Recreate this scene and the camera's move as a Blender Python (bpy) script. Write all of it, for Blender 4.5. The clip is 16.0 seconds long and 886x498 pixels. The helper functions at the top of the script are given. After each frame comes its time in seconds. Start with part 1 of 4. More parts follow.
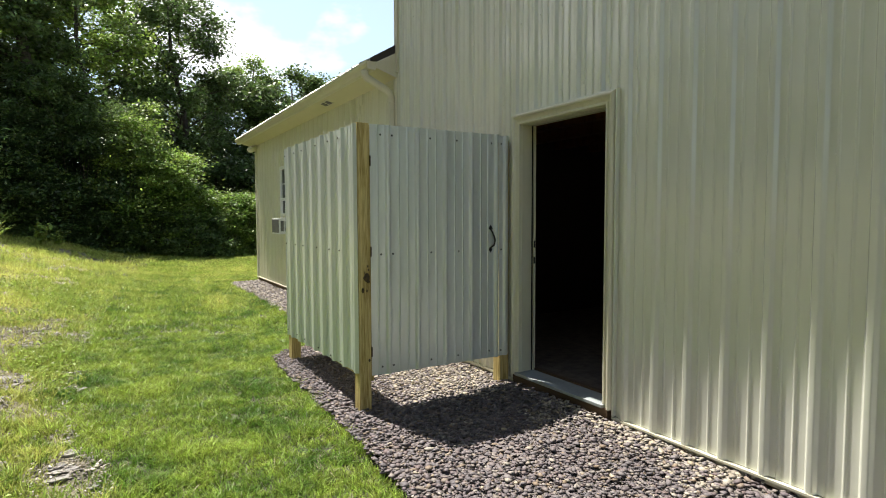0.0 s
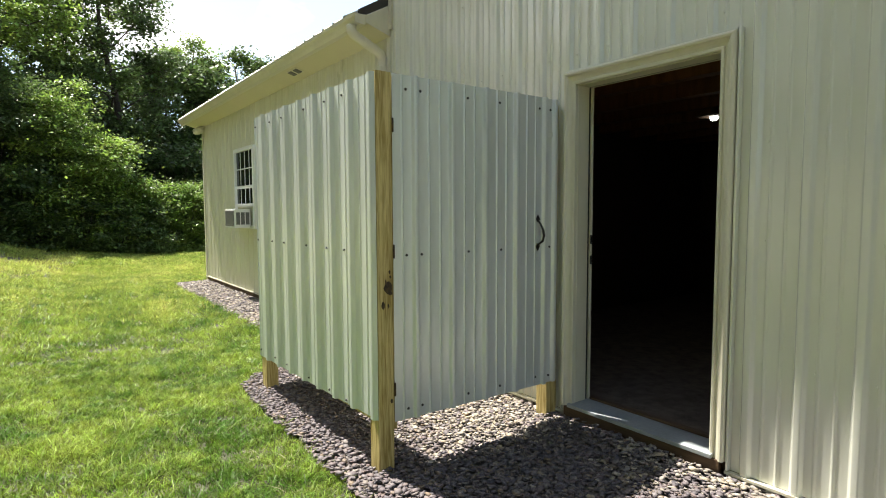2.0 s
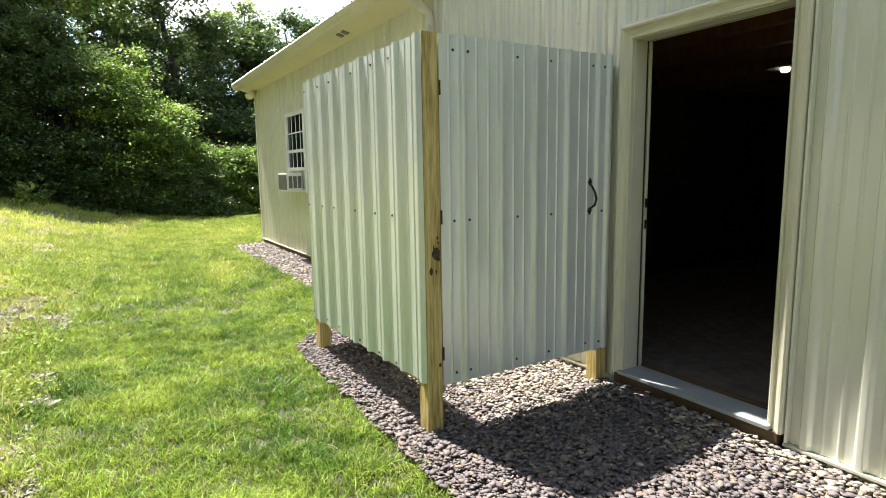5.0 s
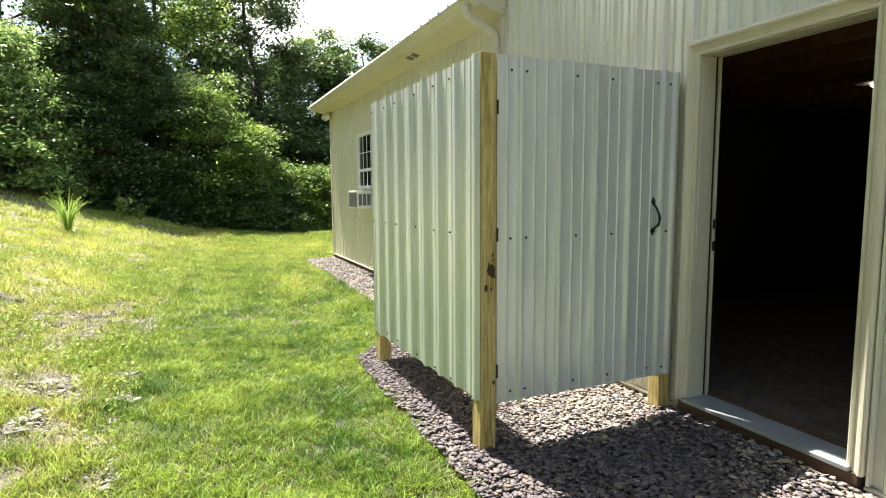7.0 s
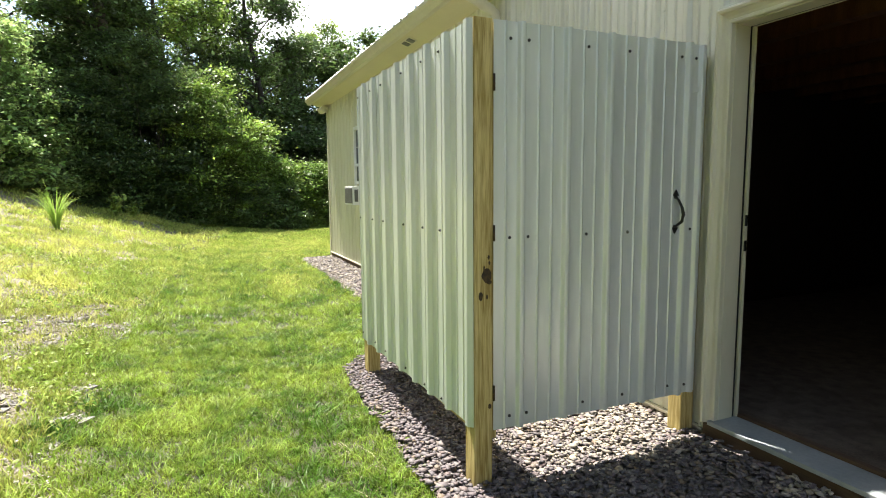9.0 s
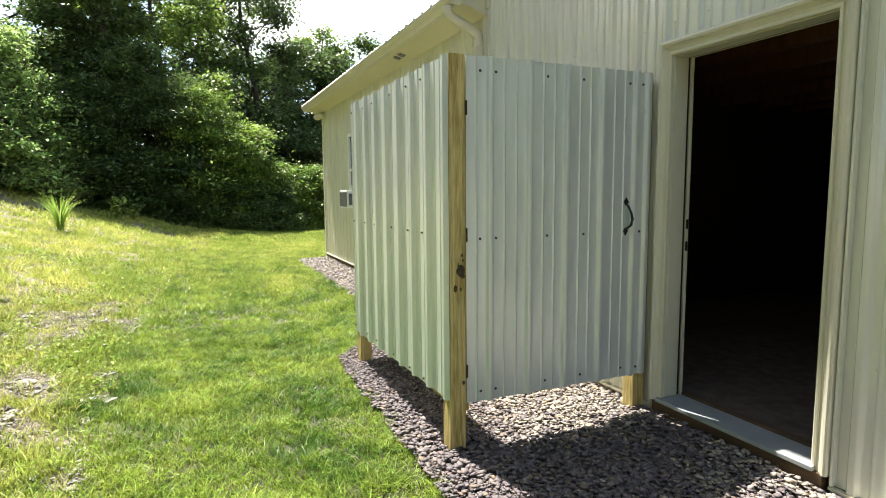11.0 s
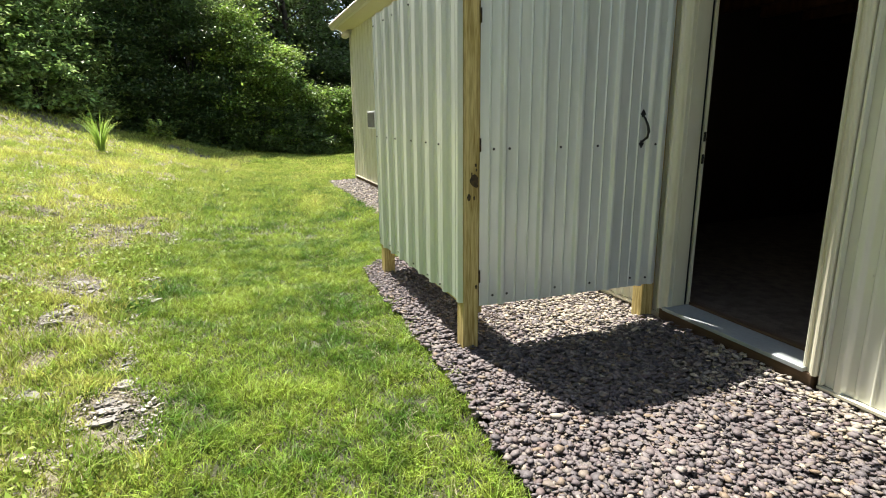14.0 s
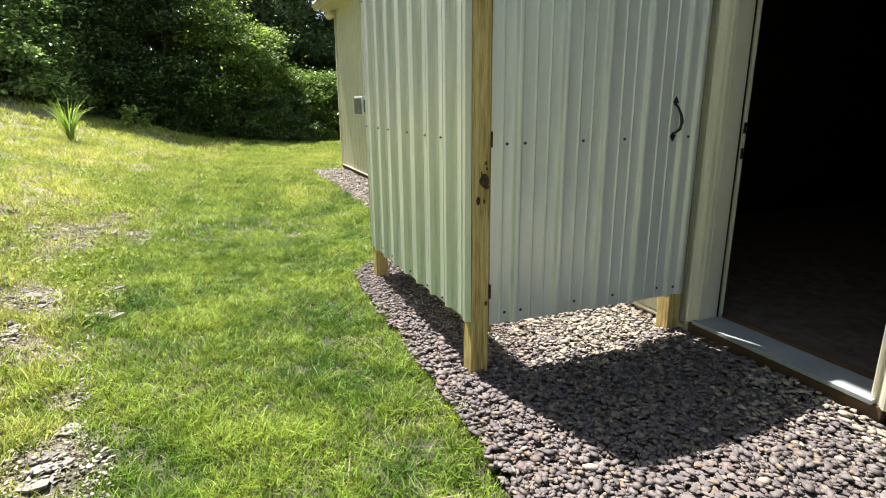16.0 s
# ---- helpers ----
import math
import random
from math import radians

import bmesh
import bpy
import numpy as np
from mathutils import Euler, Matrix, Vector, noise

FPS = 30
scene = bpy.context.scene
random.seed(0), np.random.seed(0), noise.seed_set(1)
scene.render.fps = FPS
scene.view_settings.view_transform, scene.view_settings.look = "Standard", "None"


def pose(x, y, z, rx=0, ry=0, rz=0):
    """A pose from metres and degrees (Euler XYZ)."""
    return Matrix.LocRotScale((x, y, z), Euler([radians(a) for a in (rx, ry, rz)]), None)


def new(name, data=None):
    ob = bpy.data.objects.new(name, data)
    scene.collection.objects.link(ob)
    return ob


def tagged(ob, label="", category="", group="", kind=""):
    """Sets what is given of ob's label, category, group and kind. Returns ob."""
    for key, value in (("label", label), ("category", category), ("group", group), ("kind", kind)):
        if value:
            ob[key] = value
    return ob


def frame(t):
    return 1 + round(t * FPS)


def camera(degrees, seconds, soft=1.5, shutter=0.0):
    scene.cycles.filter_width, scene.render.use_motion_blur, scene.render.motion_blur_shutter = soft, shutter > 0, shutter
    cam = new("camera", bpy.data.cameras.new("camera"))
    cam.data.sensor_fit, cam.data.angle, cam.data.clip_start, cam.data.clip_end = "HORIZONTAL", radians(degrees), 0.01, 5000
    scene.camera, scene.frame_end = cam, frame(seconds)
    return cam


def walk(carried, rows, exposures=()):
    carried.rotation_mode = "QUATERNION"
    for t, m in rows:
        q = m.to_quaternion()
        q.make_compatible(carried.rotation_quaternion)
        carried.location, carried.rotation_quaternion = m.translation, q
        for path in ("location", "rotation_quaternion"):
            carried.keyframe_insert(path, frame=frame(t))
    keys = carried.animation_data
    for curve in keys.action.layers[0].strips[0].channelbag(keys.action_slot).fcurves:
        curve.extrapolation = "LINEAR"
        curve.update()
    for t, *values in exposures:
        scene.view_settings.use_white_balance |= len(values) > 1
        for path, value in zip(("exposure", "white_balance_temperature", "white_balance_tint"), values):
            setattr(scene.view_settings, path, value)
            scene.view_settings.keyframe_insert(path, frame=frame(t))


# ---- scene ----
cam = camera(77.2, 16.0, soft=1.0)
METRES, EYE, TILT, LEAN, TURN = 3.943, 1.38, 0.0, 0.0, -31.2
ROWS = [
    (0.0, 0.0, 0.0, 0.0, -0.01, -3.26, 0.2),
    (0.5, -0.0296, 0.0844, 0.0007, -0.97, -3.53, 0.19),
    (1.0, -0.0639, 0.1529, -0.0, -0.91, -3.4, 0.25),
    (1.5, -0.1111, 0.2154, -0.0021, -3.43, -3.36, 0.03),
    (2.0, -0.1336, 0.2748, -0.0076, -5.42, -4.0, 0.23),
    (2.5, -0.1406, 0.3355, -0.0065, -5.45, -4.08, 0.27),
    (3.0, -0.143, 0.3522, -0.0088, -5.05, -4.01, 0.29),
    (3.5, -0.1545, 0.3443, -0.0146, -4.69, -5.13, 0.27),
    (4.0, -0.1574, 0.3179, -0.0049, -3.59, -7.65, 0.37),
    (6.5, -0.1101, 0.2669, -0.0009, 5.45, -6.48, 0.38),
    (7.0, -0.1133, 0.2742, -0.0044, 6.87, -5.94, 0.4),
    (7.5, -0.1166, 0.2856, -0.0081, 7.04, -5.94, 0.4),
    (8.0, -0.1211, 0.3414, -0.0085, 7.14, -6.29, 0.44),
    (8.5, -0.1104, 0.3942, -0.0123, 7.46, -6.25, 0.5),
    (11.0, -0.0734, 0.2782, -0.0027, 6.88, -6.04, 0.46),
    (11.5, -0.0755, 0.2717, -0.0054, 6.93, -5.48, 0.49),
    (12.0, -0.067, 0.263, -0.0028, 6.93, -5.42, 0.46),
    (12.5, -0.0548, 0.251, -0.0044, 7.38, -5.51, 0.56),
    (13.0, -0.0397, 0.2327, -0.0148, 8.39, -6.97, 0.49),
    (13.5, -0.0347, 0.2279, -0.0187, 10.09, -10.62, 0.46),
    (14.0, -0.0441, 0.2458, -0.0224, 10.27, -13.49, 0.47),
    (14.5, -0.0716, 0.2878, -0.0209, 9.94, -14.5, 0.45),
    (15.0, -0.0913, 0.3073, -0.018, 8.16, -14.88, 0.49),
    (15.5, -0.0929, 0.3281, -0.0201, 7.96, -14.96, 0.49),
    (16.0, -0.0852, 0.3542, -0.0174, 8.86, -15.0, 0.54),
]
EXPO = [(0.0, 1.24), (1.0, 1.36), (2.5, 1.66), (7.0, 1.86), (8.5, 1.85), (12.5, 1.68), (14.0, 1.56), (16.0, 1.6)]
walk(cam, [(t, pose(0, 0, EYE, TILT, LEAN, TURN) @ pose(METRES * x, METRES * y, METRES * z, 90 + pitch, roll, yaw)) for t, x, y, z, yaw, pitch, roll in ROWS],
     EXPO)

# ---------------------------------------------------------------- light
SUN_TO = Vector((-0.25, 0.93, 2.04)).normalized()
world = bpy.data.worlds.new("sky")
scene.world = world
world.use_nodes = True
wn, wl = world.node_tree.nodes, world.node_tree.links
sky = wn.new("ShaderNodeTexSky")
sky.sky_type = 'NISHITA'
sky.sun_disc = False
sky.sun_elevation = math.asin(SUN_TO.z)
sky.sun_rotation = math.atan2(SUN_TO.x, SUN_TO.y)
sky.altitude = 200
sky.dust_density = 1.0
geo = wn.new("ShaderNodeTexCoord")
cmap = wn.new("ShaderNodeMapping")
cmap.inputs["Location"].default_value = (0.62, 0.25, 0.3)
cmap.inputs["Scale"].default_value = (1.0, 1.0, 1.7)
cn = wn.new("ShaderNodeTexNoise")
cn.inputs["Scale"].default_value = 2.3
cn.inputs["Detail"].default_value = 7
# clouds thicken and the air pales towards the horizon
sep = wn.new("ShaderNodeSeparateXYZ")
wl.new(geo.outputs["Generated"], sep.inputs[0])
low = wn.new("ShaderNodeMapRange")
low.inputs[1].default_value, low.inputs[2].default_value, low.inputs[3].default_value, low.inputs[4].default_value = 0.0, 0.85, 1.0, 0.0
wl.new(sep.outputs[2], low.inputs[0])
haze = wn.new("ShaderNodeMixRGB")
haze.inputs[2].default_value = (7.6, 9.7, 11.8, 1)
hz = wn.new("ShaderNodeMath")
hz.operation = 'MULTIPLY'
wl.new(low.outputs[0], hz.inputs[0])
sdot = wn.new("ShaderNodeVectorMath")
sdot.operation = 'DOT_PRODUCT'
sdot.inputs[1].default_value = SUN_TO
wl.new(geo.outputs["Generated"], sdot.inputs[0])
glow = wn.new("ShaderNodeMapRange")
glow.inputs[1].default_value, glow.inputs[2].default_value, glow.inputs[3].default_value, glow.inputs[4].default_value = -0.1, 0.75, 0.02, 1.0
wl.new(sdot.outputs["Value"], glow.inputs[0])
wl.new(glow.outputs[0], hz.inputs[1])
wl.new(hz.outputs[0], haze.inputs[0])
wl.new(sky.outputs[0], haze.inputs[1])
cr = wn.new("ShaderNodeValToRGB")
cr.color_ramp.elements[0].position = 0.65
cr.color_ramp.elements[1].position = 0.73
cadd = wn.new("ShaderNodeMath")
cadd.operation = 'MULTIPLY_ADD'
cadd.inputs[1].default_value = 0.10
cmix = wn.new("ShaderNodeMixRGB")
cmix.inputs[2].default_value = (11.6, 11.6, 11.6, 1)
wl.new(geo.outputs["Generated"], cmap.inputs[0])
wl.new(cmap.outputs[0], cn.inputs["Vector"])
wl.new(low.outputs[0], cadd.inputs[0])
cg = wn.new("ShaderNodeMath")
cg.operation = 'MULTIPLY_ADD'
cg.inputs[1].default_value = 0.10
wl.new(glow.outputs[0], cg.inputs[0])
wl.new(cn.outputs[0], cg.inputs[2])
wl.new(cg.outputs[0], cadd.inputs[2])
wl.new(cadd.outputs[0], cr.inputs[0])
wl.new(cr.outputs[0], cmix.inputs[0])
wl.new(haze.outputs[0], cmix.inputs[1])
wl.new(cmix.outputs[0], wn["Background"].inputs[0])
wn["Background"].inputs[1].default_value = 0.062
sun_data = bpy.data.lights.new("sun", 'SUN')
sun_data.energy, sun_data.angle, sun_data.color = 5.0, radians(0.53), (1.0, 0.95, 0.87)
sun = new("sun", sun_data)
sun.matrix_world = Matrix.Translation((0, 8, 20)) @ SUN_TO.to_track_quat("Z", "Y").to_matrix().to_4x4()


# ---------------------------------------------------------------- materials
def mat(name, a, b, scale=6.0, rough=0.6, metal=0.0, bump=0.0, stretch=(1, 1, 1), fine=60.0, rand=0.0, rough_var=0.1,
        island=False, trans=0.0, spec=0.5, lo=0.35, hi=0.65):
    """Two colours mixed by noise at two scales, with gloss and relief; rand varies it from piece to piece."""
    m = bpy.data.materials.new(name)
    m.use_nodes = True
    n, l = m.node_tree.nodes, m.node_tree.links
    bs = n["Principled BSDF"]
    tc = n.new("ShaderNodeTexCoord")
    mp = n.new("ShaderNodeMapping")
    mp.inputs["Scale"].default_value = stretch
    l.new(tc.outputs["Object"], mp.inputs[0])
    n1, n2 = n.new("ShaderNodeTexNoise"), n.new("ShaderNodeTexNoise")
    n1.inputs["Scale"].default_value, n1.inputs["Detail"].default_value = scale, 5
    n2.inputs["Scale"].default_value, n2.inputs["Detail"].default_value = fine, 4
    l.new(mp.outputs[0], n1.inputs["Vector"])
    l.new(mp.outputs[0], n2.inputs["Vector"])
    mx = n.new("ShaderNodeMath")
    mx.operation = 'MULTIPLY_ADD'
    mx.inputs[1].default_value = 0.4
    l.new(n2.outputs[0], mx.inputs[0])
    half = n.new("ShaderNodeMath")
    half.operation = 'MULTIPLY'
    half.inputs[1].default_value = 0.6
    l.new(n1.outputs[0], half.inputs[0])
    l.new(half.outputs[0], mx.inputs[2])
    rp = n.new("ShaderNodeValToRGB")
    rp.color_ramp.elements[0].position, rp.color_ramp.elements[1].position = lo, hi
    rp.color_ramp.elements[0].color, rp.color_ramp.elements[1].color = (*a, 1), (*b, 1)
    l.new(mx.outputs[0], rp.inputs[0])
    out = rp.outputs[0]
    if rand:
        hs = n.new("ShaderNodeHueSaturation")
        rnd = n.new("ShaderNodeNewGeometry").outputs["Random Per Island"] if island else n.new("ShaderNodeObjectInfo").outputs["Random"]
        mr = n.new("ShaderNodeMapRange")
        mr.inputs[3].default_value, mr.inputs[4].default_value = 1 - rand, 1 + rand
        l.new(rnd, mr.inputs[0])
        l.new(mr.outputs[0], hs.inputs["Value"])
        hu = n.new("ShaderNodeMath")
        hu.operation = 'MULTIPLY_ADD'
        hu.inputs[1].default_value, hu.inputs[2].default_value = 0.06 * rand, 0.5 - 0.03 * rand
        l.new(rnd, hu.inputs[0])
        l.new(hu.outputs[0], hs.inputs["Hue"])
        l.new(out, hs.inputs["Color"])
        out = hs.outputs[0]
    l.new(out, bs.inputs["Base Color"])
    bs.inputs["Metallic"].default_value = metal
    bs.inputs["Specular IOR Level"].default_value = spec
    rr = n.new("ShaderNodeMapRange")
    rr.inputs[3].default_value, rr.inputs[4].default_value = max(rough - rough_var, 0.02), min(rough + rough_var, 1)
    l.new(n1.outputs[0], rr.inputs[0])
    l.new(rr.outputs[0], bs.inputs["Roughness"])
    if bump:
        bp = n.new("ShaderNodeBump")
        bp.inputs["Strength"].default_value, bp.inputs["Distance"].default_value = 1.0, bump
        l.new(mx.outputs[0], bp.inputs["Height"])
        l.new(bp.outputs[0], bs.inputs["Normal"])
    if trans:
        tr, ad = n.new("ShaderNodeBsdfTranslucent"), n.new("ShaderNodeMixShader")
        ad.inputs[0].default_value = trans
        l.new(out, tr.inputs[0])
        l.new(bs.outputs[0], ad.inputs[1])
        l.new(tr.outputs[0], ad.inputs[2])
        l.new(ad.outputs[0], n["Material Output"].inputs[0])
    return m


CREAM = mat("cream_steel", (0.575, 0.58, 0.495), (0.65, 0.655, 0.565), 1.3, 0.11, 0.0, 0.0008, (1, 1, 0.25), 8, spec=1.0, rough_var=0.04)
WINGSTEEL = mat("cream_steel_wing", (0.585, 0.57, 0.44), (0.655, 0.64, 0.51), 1.3, 0.30, 0.0, 0.0012, (1, 1, 0.25), 8)
TRIM = mat("cream_trim", (0.54, 0.515, 0.39), (0.61, 0.585, 0.455), 2.0, 0.33, 0.0, 0.0006, (1, 1, 0.4), 20, spec=0.6)
SOFFIT = mat("soffit", (0.56, 0.52, 0.34), (0.62, 0.575, 0.39), 2.0, 0.5, 0.0, 0.0006)
GALV = mat("galvanised_steel", (0.57, 0.605, 0.585), (0.69, 0.72, 0.70), 2.2, 0.30, 0.28, 0.0014, (1, 1, 0.18), 26, spec=0.6)
PINE = mat("treated_pine", (0.26, 0.18, 0.04), (0.58, 0.465, 0.20), 4.0, 0.62, 0.0, 0.0015, (16, 16, 0.9), 12, lo=0.38, hi=0.6)
KNOT = mat("dark_knot", (0.010, 0.007, 0.004), (0.075, 0.045, 0.013), 40.0, 0.7, 0.0, 0.002)
BROWN = mat("brown_board", (0.05, 0.028, 0.015), (0.12, 0.07, 0.035), 6.0, 0.7, 0.0, 0.001, (1, 0.3, 4))
SILL = mat("grey_sill", (0.28, 0.31, 0.32), (0.38, 0.41, 0.41), 5.0, 0.45, 0.2, 0.0008)
BLACK = mat("black_iron", (0.008, 0.008, 0.009), (0.02, 0.02, 0.02), 30.0, 0.4, 0.3, 0.001)
SCREW = mat("dark_screw", (0.02, 0.02, 0.02), (0.05, 0.05, 0.05), 30.0, 0.5, 0.4)
DARKROOF = mat("dark_roof_edge", (0.018, 0.015, 0.013), (0.04, 0.034, 0.03), 4.0, 0.5)
ROOF = mat("roof_steel", (0.55, 0.53, 0.45), (0.66, 0.63, 0.54), 2.0, 0.4, 0.2)
WHITE = mat("white_vinyl", (0.74, 0.75, 0.74), (0.82, 0.82, 0.80), 4.0, 0.4)
DARKGLASS = mat("dark_pane", (0.010, 0.013, 0.014), (0.02, 0.024, 0.024), 2.0, 0.12, 0.0, spec=0.35)
GREYPLASTIC = mat("grey_plastic", (0.10, 0.10, 0.10), (0.17, 0.17, 0.165), 8.0, 0.6)
# near-black: the darkness of the unlit room is put into this colour
ROOMWALL = mat("unlit_board_wall", (0.022, 0.014, 0.010), (0.05, 0.03, 0.02), 2.0, 0.8, stretch=(1, 1, 0.3))
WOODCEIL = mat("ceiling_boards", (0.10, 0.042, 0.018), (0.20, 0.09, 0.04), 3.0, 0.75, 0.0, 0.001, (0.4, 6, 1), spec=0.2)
CARPET = mat("brown_floor", (0.055, 0.042, 0.032), (0.16, 0.125, 0.098), 14.0, 0.95, 0.0, 0.006, fine=160)
GRAVELBED = mat("gravel_bed", (0.07, 0.06, 0.054), (0.2, 0.176, 0.155), 40.0, 0.9, 0.0, 0.01, fine=120)
SLATE = mat("shale_flake", (0.11, 0.102, 0.092), (0.25, 0.234, 0.212), 9.0, 0.75, 0.0, 0.001, rand=0.35)
BARK = mat("bark", (0.03, 0.024, 0.018), (0.09, 0.072, 0.055), 6.0, 0.9, 0.0, 0.02, (4, 4, 0.7))
GRASS = mat("grass_blade", (0.083, 0.162, 0.017), (0.31, 0.385, 0.058), 1.6, 0.5, rand=0.74, island=True, trans=0.35, spec=0.35, fine=11, lo=0.40, hi=0.6)
DRYGRASS = mat("weed_blade", (0.235, 0.335, 0.045), (0.58, 0.555, 0.155), 1.5, 0.6, rand=0.55, island=True, trans=0.44, spec=0.3, fine=7)
WEEDGRASS = mat("weed_blade_green", (0.175, 0.265, 0.038), (0.50, 0.49, 0.13), 2.5, 0.55, rand=0.65, island=True, trans=0.42, spec=0.3, fine=9)
STRAW = mat("straw_blade", (0.29, 0.25, 0.15), (0.48, 0.43, 0.29), 3.0, 0.7, rand=0.35, island=True, trans=0.2)
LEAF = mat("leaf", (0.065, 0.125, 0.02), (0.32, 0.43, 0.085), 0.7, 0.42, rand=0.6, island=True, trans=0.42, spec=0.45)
# dark leaf of the trees; for shrubs, LEAF with shade put in
LEAF_DARK_SHADE = mat("leaf_dark_shade", (0.042, 0.072, 0.021), (0.155, 0.225, 0.064), 0.5, 0.40, rand=0.6, island=True, trans=0.36, spec=0.45)
# paler leaf, brightened further in place of sun on it
LEAF_PALE_LIT = mat("leaf_pale_lit", (0.15, 0.24, 0.06), (0.40, 0.52, 0.18), 0.7, 0.42, rand=0.6, island=True, trans=0.42, spec=0.45)
BULB = bpy.data.materials.new("lit_bulb")
BULB.use_nodes = True
BULB.node_tree.nodes["Principled BSDF"].inputs["Emission Color"].default_value = (1.0, 0.93, 0.8, 1)
BULB.node_tree.nodes["Principled BSDF"].inputs["Emission Strength"].default_value = 12


# ---------------------------------------------------------------- building helpers
def part(name, bm, material, parent=None, label=""):
    me = bpy.data.meshes.new(name)
    bm.to_mesh(me)
    bm.free()
    me.materials.append(material)
    ob = new(name, me)
    if parent:
        ob.parent = parent
    return tagged(ob, label)


def empty(name, label, category, at=(0, 0, 0), rz=0.0, group="", kind=""):
    ob = new(name)
    ob.empty_display_size = 0.1
    ob.matrix_world = pose(*at, 0, 0, rz)
    return tagged(ob, label, category, group, kind)


def box(bm, x0, x1, y0, y1, z0, z1, bevel=0.0, seg=2):
    r = bmesh.ops.create_cube(bm, size=1.0, matrix=Matrix.Translation(((x0 + x1) / 2, (y0 + y1) / 2, (z0 + z1) / 2)) @ Matrix.Diagonal((x1 - x0, y1 - y0, z1 - z0, 1)))
    if bevel:
        es = list({e for v in r["verts"] for e in v.link_edges})
        bmesh.ops.bevel(bm, geom=es, offset=bevel, segments=seg, profile=0.7, affect='EDGES')
    return bm


def boxes(*rows, bevel=0.0):
    bm = bmesh.new()
    for r in rows:
        box(bm, *r, bevel=bevel)
    return bm


def tube(bm, pts, r, sides=10):
    """A round bar along points."""
    pts = [Vector(p) for p in pts]
    rs = r if isinstance(r, (list, tuple)) else [r] * len(pts)
    rings = []
    for i, p in enumerate(pts):
        d = (pts[min(i + 1, len(pts) - 1)] - pts[max(i - 1, 0)]).normalized()
        side = d.cross(Vector((0.31, 0.13, 0.94))).normalized() if abs(d.z) < 0.93 else d.cross(Vector((1, 0, 0.1))).normalized()
        up = side.cross(d)
        rings.append([bm.verts.new(p + rs[i] * (math.cos(a) * side + math.sin(a) * up)) for a in (2 * math.pi * k / sides for k in range(sides))])
    for a, b in zip(rings, rings[1:]):
        for k in range(sides):
            bm.faces.new((a[k], a[(k + 1) % sides], b[(k + 1) % sides], b[k]))
    bm.faces.new(rings[0][::-1])
    bm.faces.new(rings[-1])
    for f in bm.faces:
        f.smooth = True
    return bm


def profile(s0, s1, pitch, phase, high=0.019, base=0.062, top=0.026, minor=0.004, mw=0.012, at_f=(0.38, 0.62)):
    """Points (s, out) of ribbed steel between s0 and s1; rib middles at phase + k * pitch."""
    pts = []
    for k in range(math.floor((s0 - phase) / pitch) - 1, math.ceil((s1 - phase) / pitch) + 2):
        c = phase + k * pitch
        pts += [(c - base / 2, 0), (c - top / 2, high), (c + top / 2, high), (c + base / 2, 0)]
        for f in at_f:
            m = c + pitch * f
            pts += [(m - mw, 0), (m - 0.42 * mw, minor), (m + 0.42 * mw, minor), (m + mw, 0)]
    # round each bend: a corner becomes a short arc
    soft = [pts[0]]
    for o, p, q in zip(pts, pts[1:], pts[2:]):
        ends = []
        for e in (o, q):
            d = math.dist(p, e)
            f = min(0.0052, 0.42 * d) / d if d > 1e-6 else 0
            ends.append((p[0] + (e[0] - p[0]) * f, p[1] + (e[1] - p[1]) * f))
        for u in (0.0, 0.33, 0.67, 1.0):
            soft.append(tuple((1 - u) ** 2 * ends[0][i] + 2 * u * (1 - u) * p[i] + u * u * ends[1][i] for i in (0, 1)))
    pts = soft + [pts[-1]]
    at = lambda s: np.interp(s, [p[0] for p in pts], [p[1] for p in pts])
    inner = [p for p in pts if s0 + 0.001 < p[0] < s1 - 0.001]
    return [(s0, float(at(s0)))] + inner + [(s1, float(at(s1)))]


def ribbed(s0, s1, z0, z1, pitch, phase, thick=0.0012, wave=0.0, **kw):
    """Ribbed sheet: s runs along local x, ribs stand out to local -y. z0 and z1: numbers or functions of s."""
    f0 = z0 if callable(z0) else (lambda s: z0)
    f1 = z1 if callable(z1) else (lambda s: z1)
    prof = profile(s0, s1, pitch, phase, **kw)
    bm = bmesh.new()
    rows = []
    for y_off in (0, thick):
        lo = [bm.verts.new((s, -d + y_off, f0(s))) for s, d in prof]
        hi = [bm.verts.new((s, -d + y_off, f1(s))) for s, d in prof]
        rows.append((lo, hi))
    (al, ah), (bl, bh) = rows
    for i in range(len(prof) - 1):
        bm.faces.new((al[i], al[i + 1], ah[i + 1], ah[i])).smooth = True
        bm.faces.new((bl[i + 1], bl[i], bh[i], bh[i + 1])).smooth = True
        bm.faces.new((ah[i], ah[i + 1], bh[i + 1], bh[i]))
        bm.faces.new((al[i + 1], al[i], bl[i], bl[i + 1]))
    bm.faces.new((al[0], ah[0], bh[0], bl[0]))
    bm.faces.new((al[-1], bl[-1], bh[-1], ah[-1]))
    bm.normal_update()
    for e in bm.edges:
        e.smooth = e.calc_face_angle(0) < 0.6
    return bm


